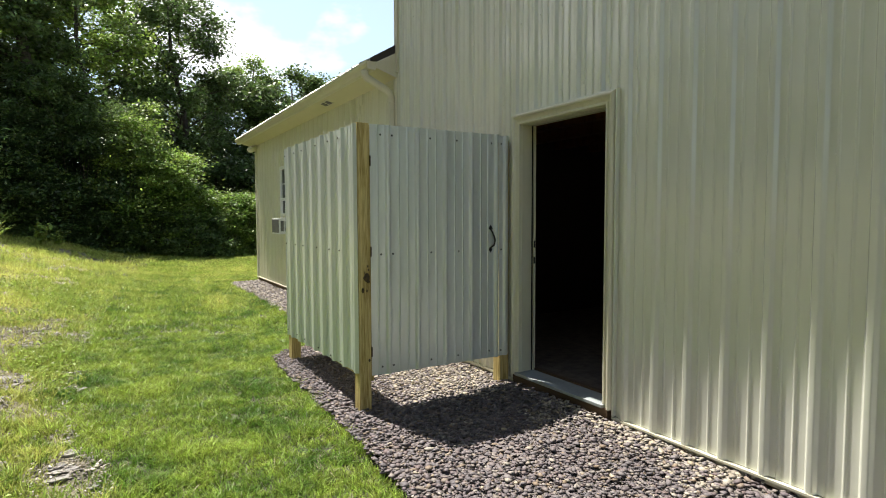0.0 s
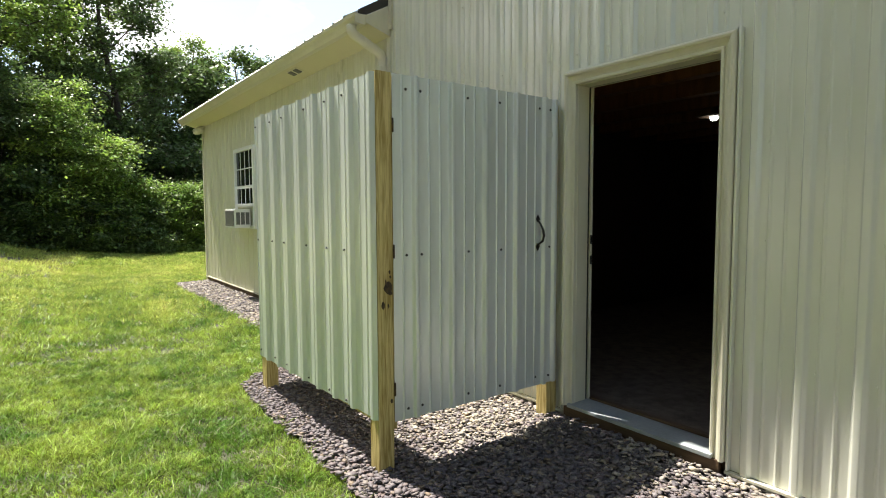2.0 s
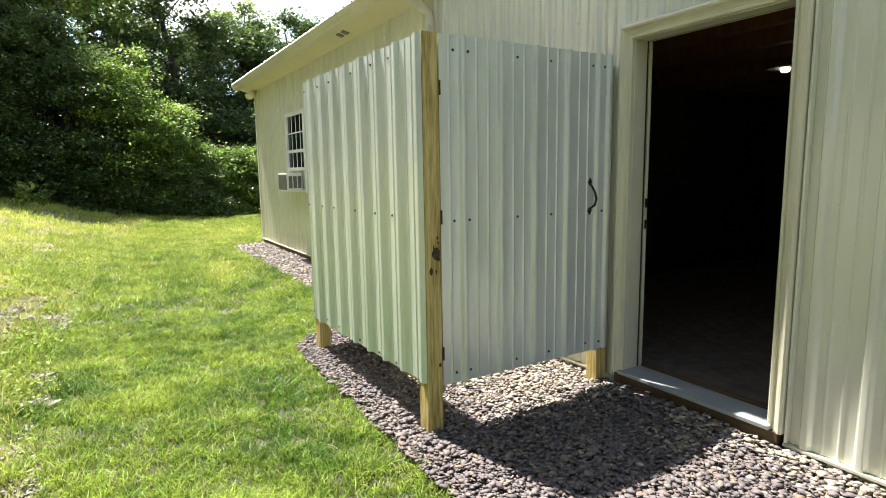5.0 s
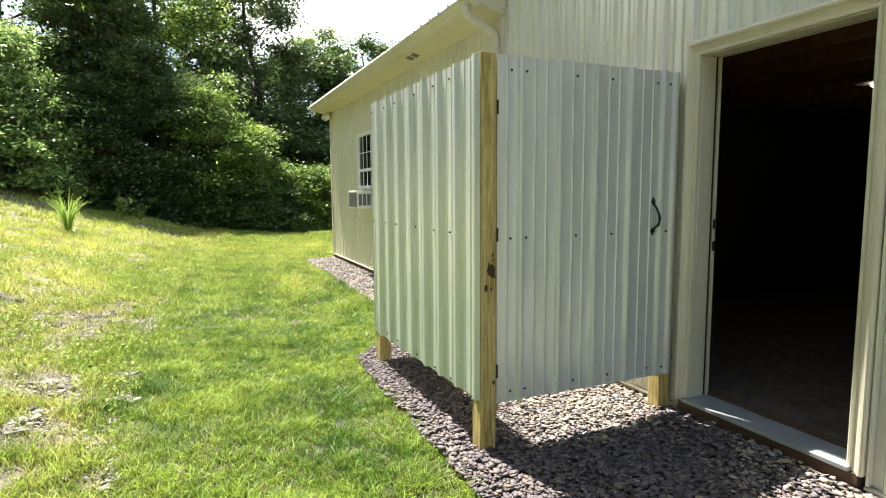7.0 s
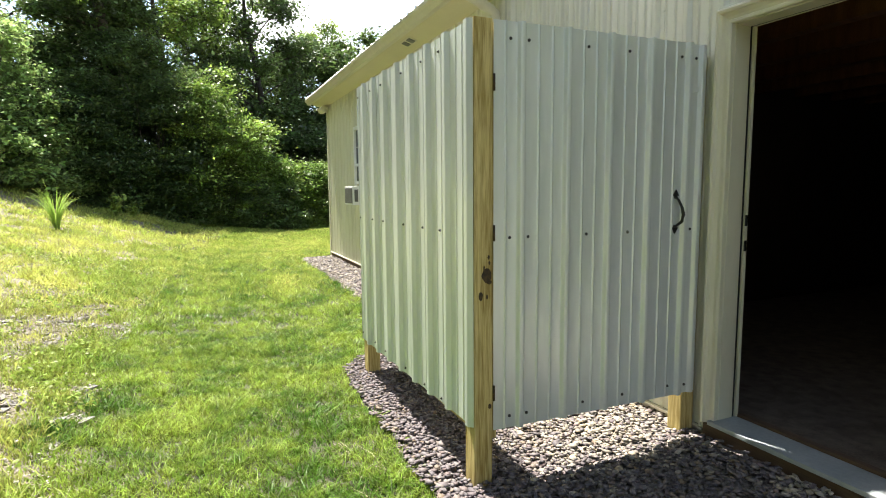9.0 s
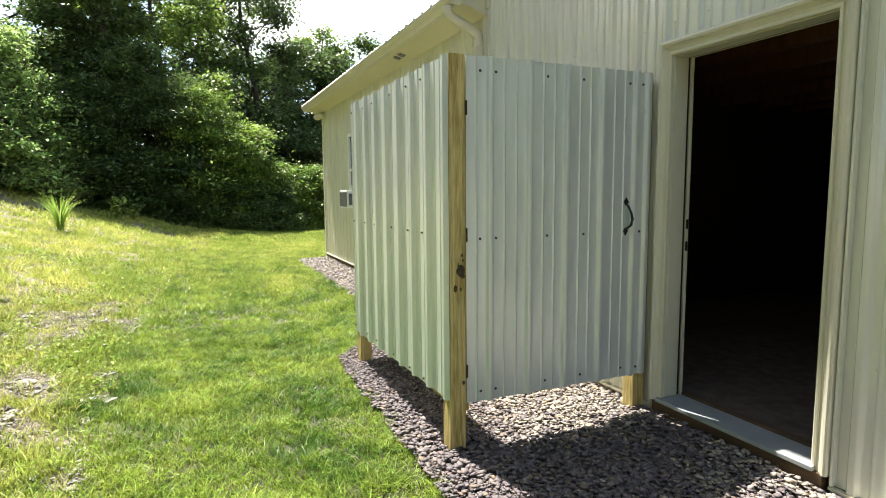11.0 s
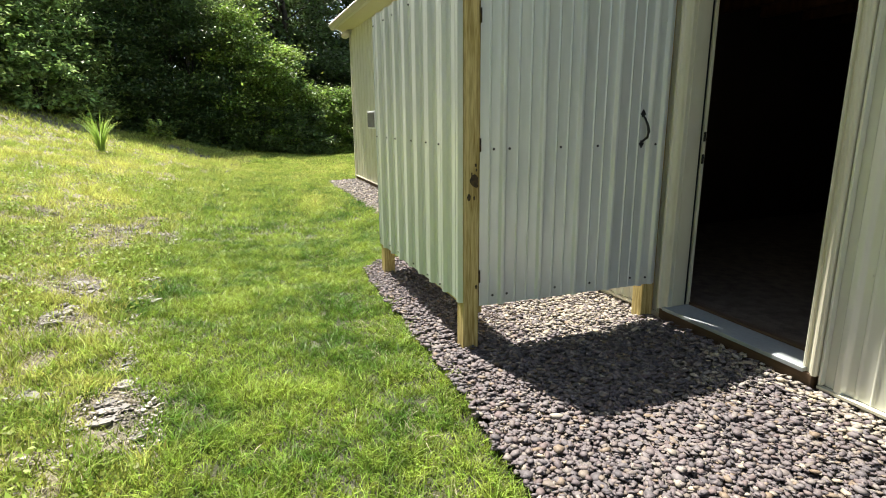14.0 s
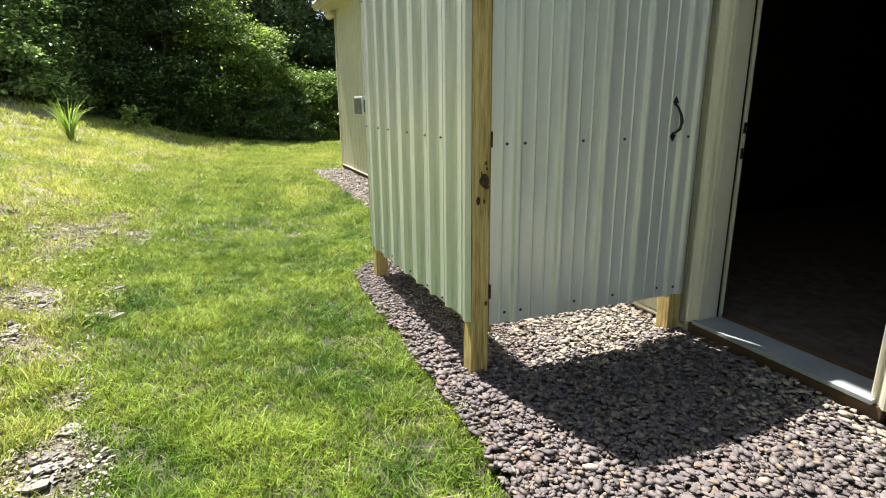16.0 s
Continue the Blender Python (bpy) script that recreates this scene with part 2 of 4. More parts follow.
def mesh_of(name, verts, faces, material, parent=None, smooth=False):
    """Fast mesh out of numpy arrays with equal-sided faces."""
    me = bpy.data.meshes.new(name)
    n, k = faces.shape
    me.vertices.add(len(verts))
    me.vertices.foreach_set("co", np.asarray(verts, dtype=np.float32).ravel())
    me.loops.add(n * k)
    me.loops.foreach_set("vertex_index", faces.astype(np.int32).ravel())
    me.polygons.add(n)
    me.polygons.foreach_set("loop_start", np.arange(0, n * k, k, dtype=np.int32))
    if smooth:
        me.polygons.foreach_set("use_smooth", np.ones(n, dtype=bool))
    me.update(calc_edges=True)
    me.materials.append(material)
    ob = new(name, me)
    if parent:
        ob.parent = parent
    return ob


# ---------------------------------------------------------------- plan
WALL = 2.85                      # face of the long wall
CORNER, FAR, NEAR = 5.70, 12.60, -4.8
DOOR0, DOOR1, DOORTOP = 2.593, 3.481, 2.112
TRIMW = 0.078
PITCH = 0.2245


def rise(x, y):
    """Height of the ground: flat lawn along the building, a bank rising away from it."""
    u = -(x + 0.75 - 0.20 * (y - 5.0))
    s = 0.8 * np.log1p(np.exp(np.clip(u / 0.8, -30, 30)))
    far = np.maximum(0, s - 4.5)
    h = 0.21 * s + 0.16 * far
    h = np.minimum(h, 14) - 0.05 * np.exp(-((x - 0.6) ** 2) / 0.8)
    return h + 0.025 * np.sin(1.7 * x + 0.9 * y) * np.sin(1.1 * y - 0.6 * x) * np.clip(1.6 - x, 0, 1)


def gravel_edge(y):
    """x of the line between lawn and gravel."""
    return np.interp(y, [-6, 2.2, 2.6, 3.0, 3.6, 4.3, 5.0, 5.5, 5.75, 5.95, 7.0, 8.5, 12.0, 12.52, 12.62], [1.22, 1.23, 1.26, 1.3, 1.32, 1.34, 1.34, 1.38, 1.55, 2.1, 2.19, 2.21, 2.18, 2.26, 20.0])


# ---------------------------------------------------------------- ground
gx = np.concatenate([np.linspace(-900, -40, 14), np.linspace(-36, -7, 30), np.linspace(-6, 4, 101), np.linspace(5, 36, 20), np.linspace(45, 900, 12)])
gy = np.concatenate([np.linspace(-900, -12, 14), np.linspace(-10, 0, 21), np.linspace(0.2, 16, 120), np.linspace(17, 60, 40), np.linspace(70, 900, 12)])
GX, GY = np.meshgrid(gx, gy)
GZ = rise(GX, GY) - 0.012 - 0.035 * (GX > gravel_edge(GY)) * (GX < 6)
idx = np.arange(GX.size).reshape(GX.shape)
quads = np.stack([idx[:-1, :-1], idx[:-1, 1:], idx[1:, 1:], idx[1:, :-1]], -1).reshape(-1, 4)
SOIL = mat("lawn_soil", (0.075, 0.066, 0.042), (0.25, 0.215, 0.16), 5.0, 0.95, 0.0, 0.03, fine=55)
sn, sl = SOIL.node_tree.nodes, SOIL.node_tree.links
sxyz, slawn, smix = sn.new("ShaderNodeSeparateXYZ"), sn.new("ShaderNodeMapRange"), sn.new("ShaderNodeMixRGB")
sl.new(sn.new("ShaderNodeTexCoord").outputs["Object"], sxyz.inputs[0])
sl.new(sxyz.outputs[0], slawn.inputs[0])
slawn.inputs[1].default_value, slawn.inputs[2].default_value = -0.35, 0.05
smix.blend_type = 'MULTIPLY'
smix.inputs[2].default_value = (0.34, 0.40, 0.30, 1)
sbase = sn["Principled BSDF"].inputs["Base Color"]
sl.new(slawn.outputs[0], smix.inputs[0])
sl.new(sbase.links[0].from_socket, smix.inputs[1])
sl.new(smix.outputs[0], sbase)
ground = tagged(mesh_of("ground", np.stack([GX.ravel(), GY.ravel(), GZ.ravel()], 1), quads, SOIL, smooth=True), "green lawn rising into a weedy bank", "ground", kind="structure")

# ---------------------------------------------------------------- main wall
wall = tagged(empty("wall_main", "tall cream ribbed steel wall of the barn", "wall", kind="structure"))
roof_z = lambda y: 4.55 + 0.33 * (5.70 - y) if y > 0.45 else 4.55 + 0.33 * (5.70 - 0.45) - 0.33 * (0.45 - y)
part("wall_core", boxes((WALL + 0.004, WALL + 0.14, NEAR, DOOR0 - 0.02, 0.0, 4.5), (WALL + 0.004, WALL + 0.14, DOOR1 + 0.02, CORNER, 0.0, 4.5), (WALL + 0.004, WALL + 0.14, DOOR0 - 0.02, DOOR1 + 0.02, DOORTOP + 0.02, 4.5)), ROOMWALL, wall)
# sheets: s = CORNER - y
PH = CORNER - 2.205
cuts = [0.0] + [PH + (k + 0.5) * PITCH for k in range(-12, 44, 4) if 0.1 < PH + (k + 0.5) * PITCH < CORNER - NEAR - 0.1] + [CORNER - NEAR]
d0, d1 = CORNER - (DOOR1 + TRIMW - 0.01), CORNER - (DOOR0 - TRIMW + 0.01)
for a, b in zip(cuts, cuts[1:]):
    for s0, s1, zb in ((a, min(b, d0), 0.055), (max(a, d0), min(b, d1), DOORTOP + TRIMW - 0.01), (max(a, d1), b, 0.055)):
        if s1 - s0 > 0.01:
            sheet = part("steel_sheet", ribbed(s0, s1, zb, lambda s: roof_z(CORNER - s), PITCH, PH, high=0.024, base=0.056, top=0.028, minor=0.0056, mw=0.0088, at_f=(0.31, 0.62)), CREAM, wall)
            sheet.matrix_local = pose(WALL, CORNER, 0, 0, 0, -90)
part("corner_trim", boxes((WALL - 0.024, WALL + 0.09, CORNER - 0.06, CORNER + 0.012, 3.0, 4.54), bevel=0.004), TRIM, wall)
for y0, y1 in ((NEAR, DOOR0 - TRIMW), (DOOR1 + TRIMW, CORNER)):
    bm = boxes((WALL - 0.03, WALL - 0.001, y0, y1, 0.04, 0.053), (WALL - 0.006, WALL - 0.001, y0, y1, 0.012, 0.04))
    part("base_trim", bm, TRIM, wall)
    part("skirt_board", boxes((WALL + 0.002, WALL + 0.035, y0, y1, -0.12, 0.038)), BROWN, wall)
# roof of the tall part
OVER = 0.58
roof = empty("roof_main", "dark steel roof with a wide overhang, far end lengthened to shade the wall", "roof", kind="structure")
for sgn in (1, -1):
    bm = bmesh.new()
    # CORNER end lengthened out of sight to keep sun off the wall
    ya, yb = 0.45, (CORNER + 0.75 if sgn > 0 else NEAR - 0.35)
    za, zb = roof_z(0.46), roof_z(0.46) - 0.33 * abs(yb - ya)
    vs = [bm.verts.new(p) for p in ((WALL - OVER, ya, za), (WALL - OVER, yb, zb), (11, yb, zb), (11, ya, za), (WALL - OVER, ya, za + 0.18), (WALL - OVER, yb, zb + 0.18), (11, yb, zb + 0.18), (11, ya, za + 0.18))]
    for f in ((0, 1, 2, 3), (4, 5, 6, 7), (0, 1, 5, 4), (1, 2, 6, 5), (2, 3, 7, 6), (3, 0, 4, 7)):
        bm.faces.new([vs[i] for i in f])
    bmesh.ops.recalc_face_normals(bm, faces=bm.faces)
    part("roof_slope", bm, SOFFIT, roof)

# ---------------------------------------------------------------- lower wing
wing = empty("wall_wing", "low cream ribbed steel wing wall", "wall", kind="structure")
WTOP = 2.945
wc = ribbed(0, FAR - CORNER - 0.001, 0.10, WTOP, PITCH, 0.12, high=0.013, minor=0.003)
part("steel_sheet", wc, WINGSTEEL, wing).matrix_local = pose(WALL, FAR, 0, 0, 0, -90)
part("wall_core", boxes((WALL + 0.004, WALL + 0.14, CORNER + 0.001, FAR, 0.0, WTOP), (WALL + 0.14, 8.8, FAR - 0.14, FAR, 0, WTOP)), CREAM, wing)
part("base_trim", boxes((WALL - 0.03, WALL - 0.001, CORNER + 0.001, FAR + 0.01, 0.086, 0.099)), TRIM, wing)
part("skirt_board", boxes((WALL - 0.012, WALL + 0.0035, CORNER + 0.001, FAR + 0.01, -0.14, 0.085)), BROWN, wing)
part("corner_trim", boxes((WALL - 0.024, WALL + 0.05, FAR - 0.05, FAR + 0.02, 0.04, WTOP), bevel=0.004), TRIM, wing)
EX, EY0, EY1 = 2.53, CORNER - 0.012, FAR + 0.32
eave = empty("eave", "cream boxed eave with gutter under a low steel roof", "eave", kind="structure")
bm = bmesh.new()
vs = [bm.verts.new((x, y, z)) for y in (EY0, EY1) for x, z in ((EX + 0.06, 3.025), (WALL - 0.001, WTOP), (WALL - 0.001, WTOP + 0.02), (EX + 0.06, 3.045))]
for fv in ((0, 1, 2, 3), (7, 6, 5, 4), (0, 4, 5, 1), (1, 5, 6, 2), (2, 6, 7, 3), (3, 7, 4, 0)):
    bm.faces.new([vs[k] for k in fv])
bmesh.ops.recalc_face_normals(bm, faces=bm.faces)
part("soffit", bm, SOFFIT, eave)
part("fascia", boxes((EX + 0.06, EX + 0.085, EY0 + 0.002, EY1, 3.046, 3.10)), TRIM, eave)
bm = bmesh.new()
vs = [bm.verts.new(p) for p in ((EX + 0.066, EY0 - 0.004, 3.026), (WALL - 0.001, EY0 - 0.004, WTOP), (WALL - 0.001, EY0 - 0.004, 3.225), (EX + 0.066, EY0 - 0.004, 3.08))]
f = bm.faces.new(vs)
r = bmesh.ops.extrude_face_region(bm, geom=[f])
bmesh.ops.translate(bm, vec=(0, 0.02, 0), verts=[v for v in r["geom"] if isinstance(v, bmesh.types.BMVert)])
bmesh.ops.recalc_face_normals(bm, faces=bm.faces)
part("eave_return", bm, TRIM, eave)


def gutter_mesh(y0, y1):
    """K-style gutter: an ogee trough."""
    prof = [(0.0, 0.115), (0.0, 0.0), (-0.055, 0.0), (-0.075, 0.03), (-0.085, 0.055), (-0.11, 0.08), (-0.115, 0.115), (-0.10, 0.115), (-0.098, 0.10), (-0.072, 0.06), (-0.055, 0.012), (-0.006, 0.012), (-0.006, 0.115)]
    bm = bmesh.new()
    ends = [[bm.verts.new((EX + 0.058 + x, y, 3.0 + 0.8 * z)) for x, z in prof] for y in (y0, y1)]
    n = len(prof)
    for i in range(n):
        bm.faces.new((ends[0][i], ends[0][(i + 1) % n], ends[1][(i + 1) % n], ends[1][i]))
    bm.faces.new(ends[0][::-1])
    bm.faces.new(ends[1])
    bmesh.ops.recalc_face_normals(bm, faces=bm.faces)
    return bm


part("gutter", gutter_mesh(EY0 - 0.01, EY1 + 0.01), TRIM, eave)
part("gutter_end", boxes((EX - 0.05, EX + 0.056, EY0 - 0.013, EY0 - 0.011, 3.004, 3.085)), TRIM, eave)
wroof = empty("roof_wing", "ribbed steel roof of the wing", "roof", kind="structure")
SL = 0.55
rf = ribbed(0, EY1 - EY0, 0, 5.0, PITCH, 0.1)
ro = part("roof_sheet", rf, ROOF, wroof)
tilt = math.atan(SL)
# local x -> -y (world), local z -> up the slope, local -y -> out of the roof
ro.matrix_local = Matrix.Translation((EX - 0.055, EY1, 3.088)) @ Matrix(((0, -math.sin(tilt) * -1, math.cos(tilt)), (-1, 0, 0), (0, -math.cos(tilt), math.sin(tilt)))).to_4x4()
bm = bmesh.new()
vs = [bm.verts.new((EX - 0.0 + x, EY0 - 0.006, 3.055 + SL * x + z)) for x, z in ((0, 0), (0.40, 0), (0.40, 0.095), (0, 0.075))]
f = bm.faces.new(vs)
r = bmesh.ops.extrude_face_region(bm, geom=[f])
bmesh.ops.translate(bm, vec=(0, 0.03, 0), verts=[v for v in r["geom"] if isinstance(v, bmesh.types.BMVert)])
bmesh.ops.recalc_face_normals(bm, faces=bm.faces)
part("rake_edge", bm, DARKROOF, wroof)

# downspout
spout = empty("downspout", "cream ribbed downspout with two elbows", "downspout")
pts = [(2.49, 5.76, 3.0), (2.49, 5.76, 2.955), (2.51, 5.76, 2.925), (2.56, 5.76, 2.90), (2.74, 5.76, 2.82), (2.785, 5.76, 2.79), (2.80, 5.76, 2.74), (2.80, 5.76, 2.66)]
fine = []
for a, c in zip(pts, pts[1:]):
    n = max(2, int((Vector(c) - Vector(a)).length / 0.011))
    fine += [Vector(a).lerp(Vector(c), k / n) for k in range(n)]
part("elbow", tube(bmesh.new(), fine, [0.042 + 0.003 * (k % 2) for k in range(len(fine))], 12), TRIM, spout)
part("pipe", boxes((WALL - 0.095, WALL - 0.022, 5.72, 5.80, 0.08, 2.68), bevel=0.008), TRIM, spout)

# ---------------------------------------------------------------- doorway
door = empty("door_1", "open doorway with moulded cream casing", "doorway", kind="structure")
XT = WALL - 0.045
# casing profile: distance from the opening, height proud of the wall
CASE = [(0.0, -0.02), (0.0, 0.030), (0.006, 0.034), (0.016, 0.034), (0.020, 0.026), (0.034, 0.030), (0.048, 0.040), (0.054, 0.052), (0.066, 0.056), (0.074, 0.052), (0.078, 0.044), (0.078, -0.02)]


def casing(a, b_, out, cut0, cut1):
    """Moulding from a to b_; out: direction away from the opening; cut0, cut1: mitre at each end (1 or 0)."""
    a, b_, out = Vector(a), Vector(b_), Vector(out)
    d = (b_ - a).normalized()
    bm = bmesh.new()
    e0 = [bm.verts.new(a + out * u - d * u * cut0 + Vector((-h, 0, 0))) for u, h in CASE]
    e1 = [bm.verts.new(b_ + out * u + d * u * cut1 + Vector((-h, 0, 0))) for u, h in CASE]
    for k in range(len(CASE) - 1):
        bm.faces.new((e0[k], e0[k + 1], e1[k + 1], e1[k]))
    bm.faces.new(e0)
    bm.faces.new(e1)
    bmesh.ops.recalc_face_normals(bm, faces=bm.faces)
    return bm


part("casing_side", casing((WALL, DOOR0, 0.10), (WALL, DOOR0, DOORTOP), (0, -1, 0), 0, 1), TRIM, door)
part("casing_side", casing((WALL, DOOR1, 0.10), (WALL, DOOR1, DOORTOP), (0, 1, 0), 0, 1), TRIM, door)
part("casing_head", casing((WALL, DOOR0, DOORTOP), (WALL, DOOR1, DOORTOP), (0, 0, 1), 1, 1), TRIM, door)
part("drip_cap", boxes((WALL - 0.036, WALL - 0.002, DOOR0 - 0.078, DOOR1 + 0.078, DOORTOP + 0.079, DOORTOP + 0.091), bevel=0.002), CREAM, door)
for y0, y1 in ((DOOR0 - 0.096, DOOR0 - 0.084), (DOOR1 + 0.084, DOOR1 + 0.094)):
    part("j_channel", boxes((WALL - 0.034, WALL - 0.001, y0, y1, 0.06, DOORTOP + 0.09), bevel=0.002), CREAM, door)
XJ = WALL + 0.095
for nm, r in (("jamb", (WALL - 0.005, XJ, DOOR0 - 0.019, DOOR0 + 0.004, 0.124, DOORTOP)), ("jamb", (WALL - 0.005, XJ, DOOR1 - 0.004, DOOR1 + 0.019, 0.124, DOORTOP)), ("head_jamb", (WALL - 0.005, XJ, DOOR0 + 0.005, DOOR1 - 0.005, DOORTOP - 0.004, DOORTOP + 0.019))):
    part(nm, boxes(r, bevel=0.002), TRIM, door)
for nm, r in (("weatherstrip", (XJ + 0.001, XJ + 0.014, DOOR1 - 0.002, DOOR1 + 0.019, 0.124, DOORTOP)), ("weatherstrip", (XJ + 0.001, XJ + 0.014, DOOR0 - 0.019, DOOR0 + 0.002, 0.124, DOORTOP)), ("weatherstrip", (XJ + 0.001, XJ + 0.014, DOOR0 + 0.005, DOOR1 - 0.005, DOORTOP - 0.002, DOORTOP + 0.019))):
    part(nm, boxes(r), BLACK, door)
for nm, r in (("inner_jamb", (XJ + 0.022, XJ + 0.040, DOOR1 - 0.010, DOOR1 + 0.019, 0.124, DOORTOP)), ("inner_jamb", (XJ + 0.022, XJ + 0.060, DOOR0 - 0.019, DOOR0 + 0.010, 0.124, DOORTOP)), ("inner_jamb", (XJ + 0.015, XJ + 0.030, DOOR0 + 0.011, DOOR1 - 0.011, DOORTOP - 0.004, DOORTOP + 0.019))):
    part(nm, boxes(r, bevel=0.002), TRIM, door)
for z in (1.03, 1.16):
    part("strike_plate", boxes((XJ + 0.018, XJ + 0.034, DOOR1 - 0.0135, DOOR1 - 0.0095, z - 0.028, z + 0.028), bevel=0.001), BLACK, door, "black strike plate")
part("sill", boxes((XT - 0.012, WALL + 0.17, DOOR0 - 0.02, DOOR1 + 0.02, 0.10, 0.122), bevel=0.004), SILL, door)
part("sill_ridge", boxes((XJ + 0.03, XJ + 0.07, DOOR0 + 0.012, DOOR1 - 0.012, 0.1225, 0.140), bevel=0.005), BROWN, door)
part("sill_board", boxes((XT + 0.005, WALL + 0.0, DOOR0 - 0.055, DOOR1 + 0.06, -0.06, 0.098), bevel=0.003), BROWN, door)

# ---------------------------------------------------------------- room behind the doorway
# walls coloured near-black to keep the room dark
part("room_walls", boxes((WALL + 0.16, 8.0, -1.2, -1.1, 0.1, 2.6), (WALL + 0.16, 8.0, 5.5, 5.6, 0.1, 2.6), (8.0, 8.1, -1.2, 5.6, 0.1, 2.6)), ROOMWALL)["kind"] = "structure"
tagged(part("floor", boxes((WALL + 0.172, 8.0, -1.1, 5.5, 0.06, 0.115)), CARPET), "brown carpeted floor inside the doorway", "floor", kind="structure")
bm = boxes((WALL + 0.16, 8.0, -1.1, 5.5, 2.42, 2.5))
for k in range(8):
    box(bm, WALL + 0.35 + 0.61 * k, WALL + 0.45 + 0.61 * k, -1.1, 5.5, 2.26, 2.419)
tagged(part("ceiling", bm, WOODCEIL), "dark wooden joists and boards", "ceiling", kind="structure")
bulb = empty("ceiling_light", "small lit dome lamp on a wide flat plate", "lamp", (5.06, 3.79, 2.165))
bm = bmesh.new()
bmesh.ops.create_uvsphere(bm, u_segments=16, v_segments=12, radius=0.036, matrix=Matrix.Diagonal((1, 1, 0.75, 1)))
bmesh.ops.delete(bm, geom=[v for v in bm.verts if v.co.z > 0.008], context='VERTS')
part("dome", bm, BULB, bulb)
bm = bmesh.new()
bmesh.ops.create_cone(bm, cap_ends=True, segments=28, radius1=0.13, radius2=0.15, depth=0.012, matrix=Matrix.Translation((0, 0, 0.014)))
part("plate", bm, BROWN, bulb)
bm = bmesh.new()
bmesh.ops.create_cone(bm, cap_ends=True, segments=14, radius1=0.03, radius2=0.03, depth=0.075, matrix=Matrix.Translation((0, 0, 0.0585)))
part("stem", bm, BROWN, bulb)
box_thing = empty("cupboard", "tall dark brown wooden cupboard in the room", "cupboard", (7.3, 4.2, 0.115))
part("body", boxes((-0.3, 0.3, -0.5, 0.5, 0.06, 1.75), bevel=0.01), WOODCEIL, box_thing)
part("plinth", boxes((-0.27, 0.28, -0.48, 0.48, 0.0, 0.059)), BROWN, box_thing)
for y0 in (-0.48, 0.01):
    dr = part("cupboard_door", boxes((-0.325, -0.302, y0, y0 + 0.47, 0.09, 1.72), bevel=0.006), WOODCEIL, box_thing)
    part("knob", boxes((-0.345, -0.326, -0.04 if y0 < 0 else 0.03, -0.02 if y0 < 0 else 0.05, 0.9, 0.92), bevel=0.005), BLACK, dr)

# ---------------------------------------------------------------- shower enclosure
PX0, PX1, PY0, PY1, PTOP = 1.503, 1.594, 3.630, 3.722, 2.042
screen = empty("outdoor_shower", "outdoor shower stall of ribbed steel on pine posts", "shower stall", (PX0, PY0, 0))


def put(ob, m):
    ob.matrix_local = Matrix.Translation((-PX0, -PY0, 0)) @ m
    return ob


def post(x0, x1, y0, y1, z1):
    return put(part("post", boxes((x0, x1, y0, y1, -0.15, z1), bevel=0.006), PINE, screen), Matrix())


front_post = post(PX0, PX1, PY0, PY1, PTOP)
post(1.503, 1.594, 5.33, 5.425, 2.0)
post(2.735, 2.825, 3.62, 3.71, 2.0)
post(2.735, 2.825, 5.33, 5.43, 2.0)
GP = 0.2435
SIDE_END = 5.44
side = put(part("side_sheet", ribbed(0, SIDE_END - PY0, lambda s: 0.235 + 0.022 * s, lambda s: 2.045 - 0.006 * s, 0.2268, 0.19, high=0.021, base=0.062, top=0.03, minor=0.0036, mw=0.007, at_f=(0.40, 0.69)), GALV, screen), pose(1.499, SIDE_END, 0, 0, 0, -90))
back = put(part("back_sheet", ribbed(0, 1.33, 0.24, 2.03, GP, 0.1), GALV, screen), pose(1.494, 5.436, 0))
strip = put(part("fixed_sheet", ribbed(0, 0.094, 0.245, 2.035, GP, 0.062, high=0.016, base=0.046, top=0.020, minor=0.0024, mw=0.006), GALV, screen), pose(2.717, 3.612, 0))
gate = put(part("gate", ribbed(0, 1.107, 0.245, 2.038, 0.2385, 0.135, high=0.020, base=0.042, top=0.023, minor=0.0048, mw=0.0058, at_f=(0.375, 0.675)), GALV, screen, "ribbed galvanised gate with a black pull handle"), pose(1.597, 3.628, 0, 0, 0, -1.0))
part("gate_rail", boxes((0.045, 1.09, 0.012, 0.05, 0.27, 0.36), bevel=0.004), PINE, gate)
part("gate_rail", boxes((0.045, 1.09, 0.012, 0.05, 1.07, 1.16), bevel=0.004), PINE, gate)
part("gate_rail", boxes((0.045, 1.09, 0.012, 0.05, 1.92, 2.01), bevel=0.004), PINE, gate)
for z in (0.30, 1.10, 1.96):
    put(part("stall_rail", boxes((1.5045, 1.538, PY1 + 0.001, 5.329, z - 0.045, z + 0.045), bevel=0.004), PINE, screen), Matrix())
# hinges
put(part("gate_stop", boxes((1.5965, 1.622, 3.645, 3.69, 0.20, 2.03), bevel=0.003), PINE, screen), Matrix())
for z in (0.42, 1.14, 1.78):
    bm = bmesh.new()
    tube(bm, [(0, 0.002, -0.035), (0, 0.002, 0.035)], 0.005, 8)
    put(part("hinge", bm, KNOT, screen, "grey steel hinge"), pose(1.597, 3.620, z))


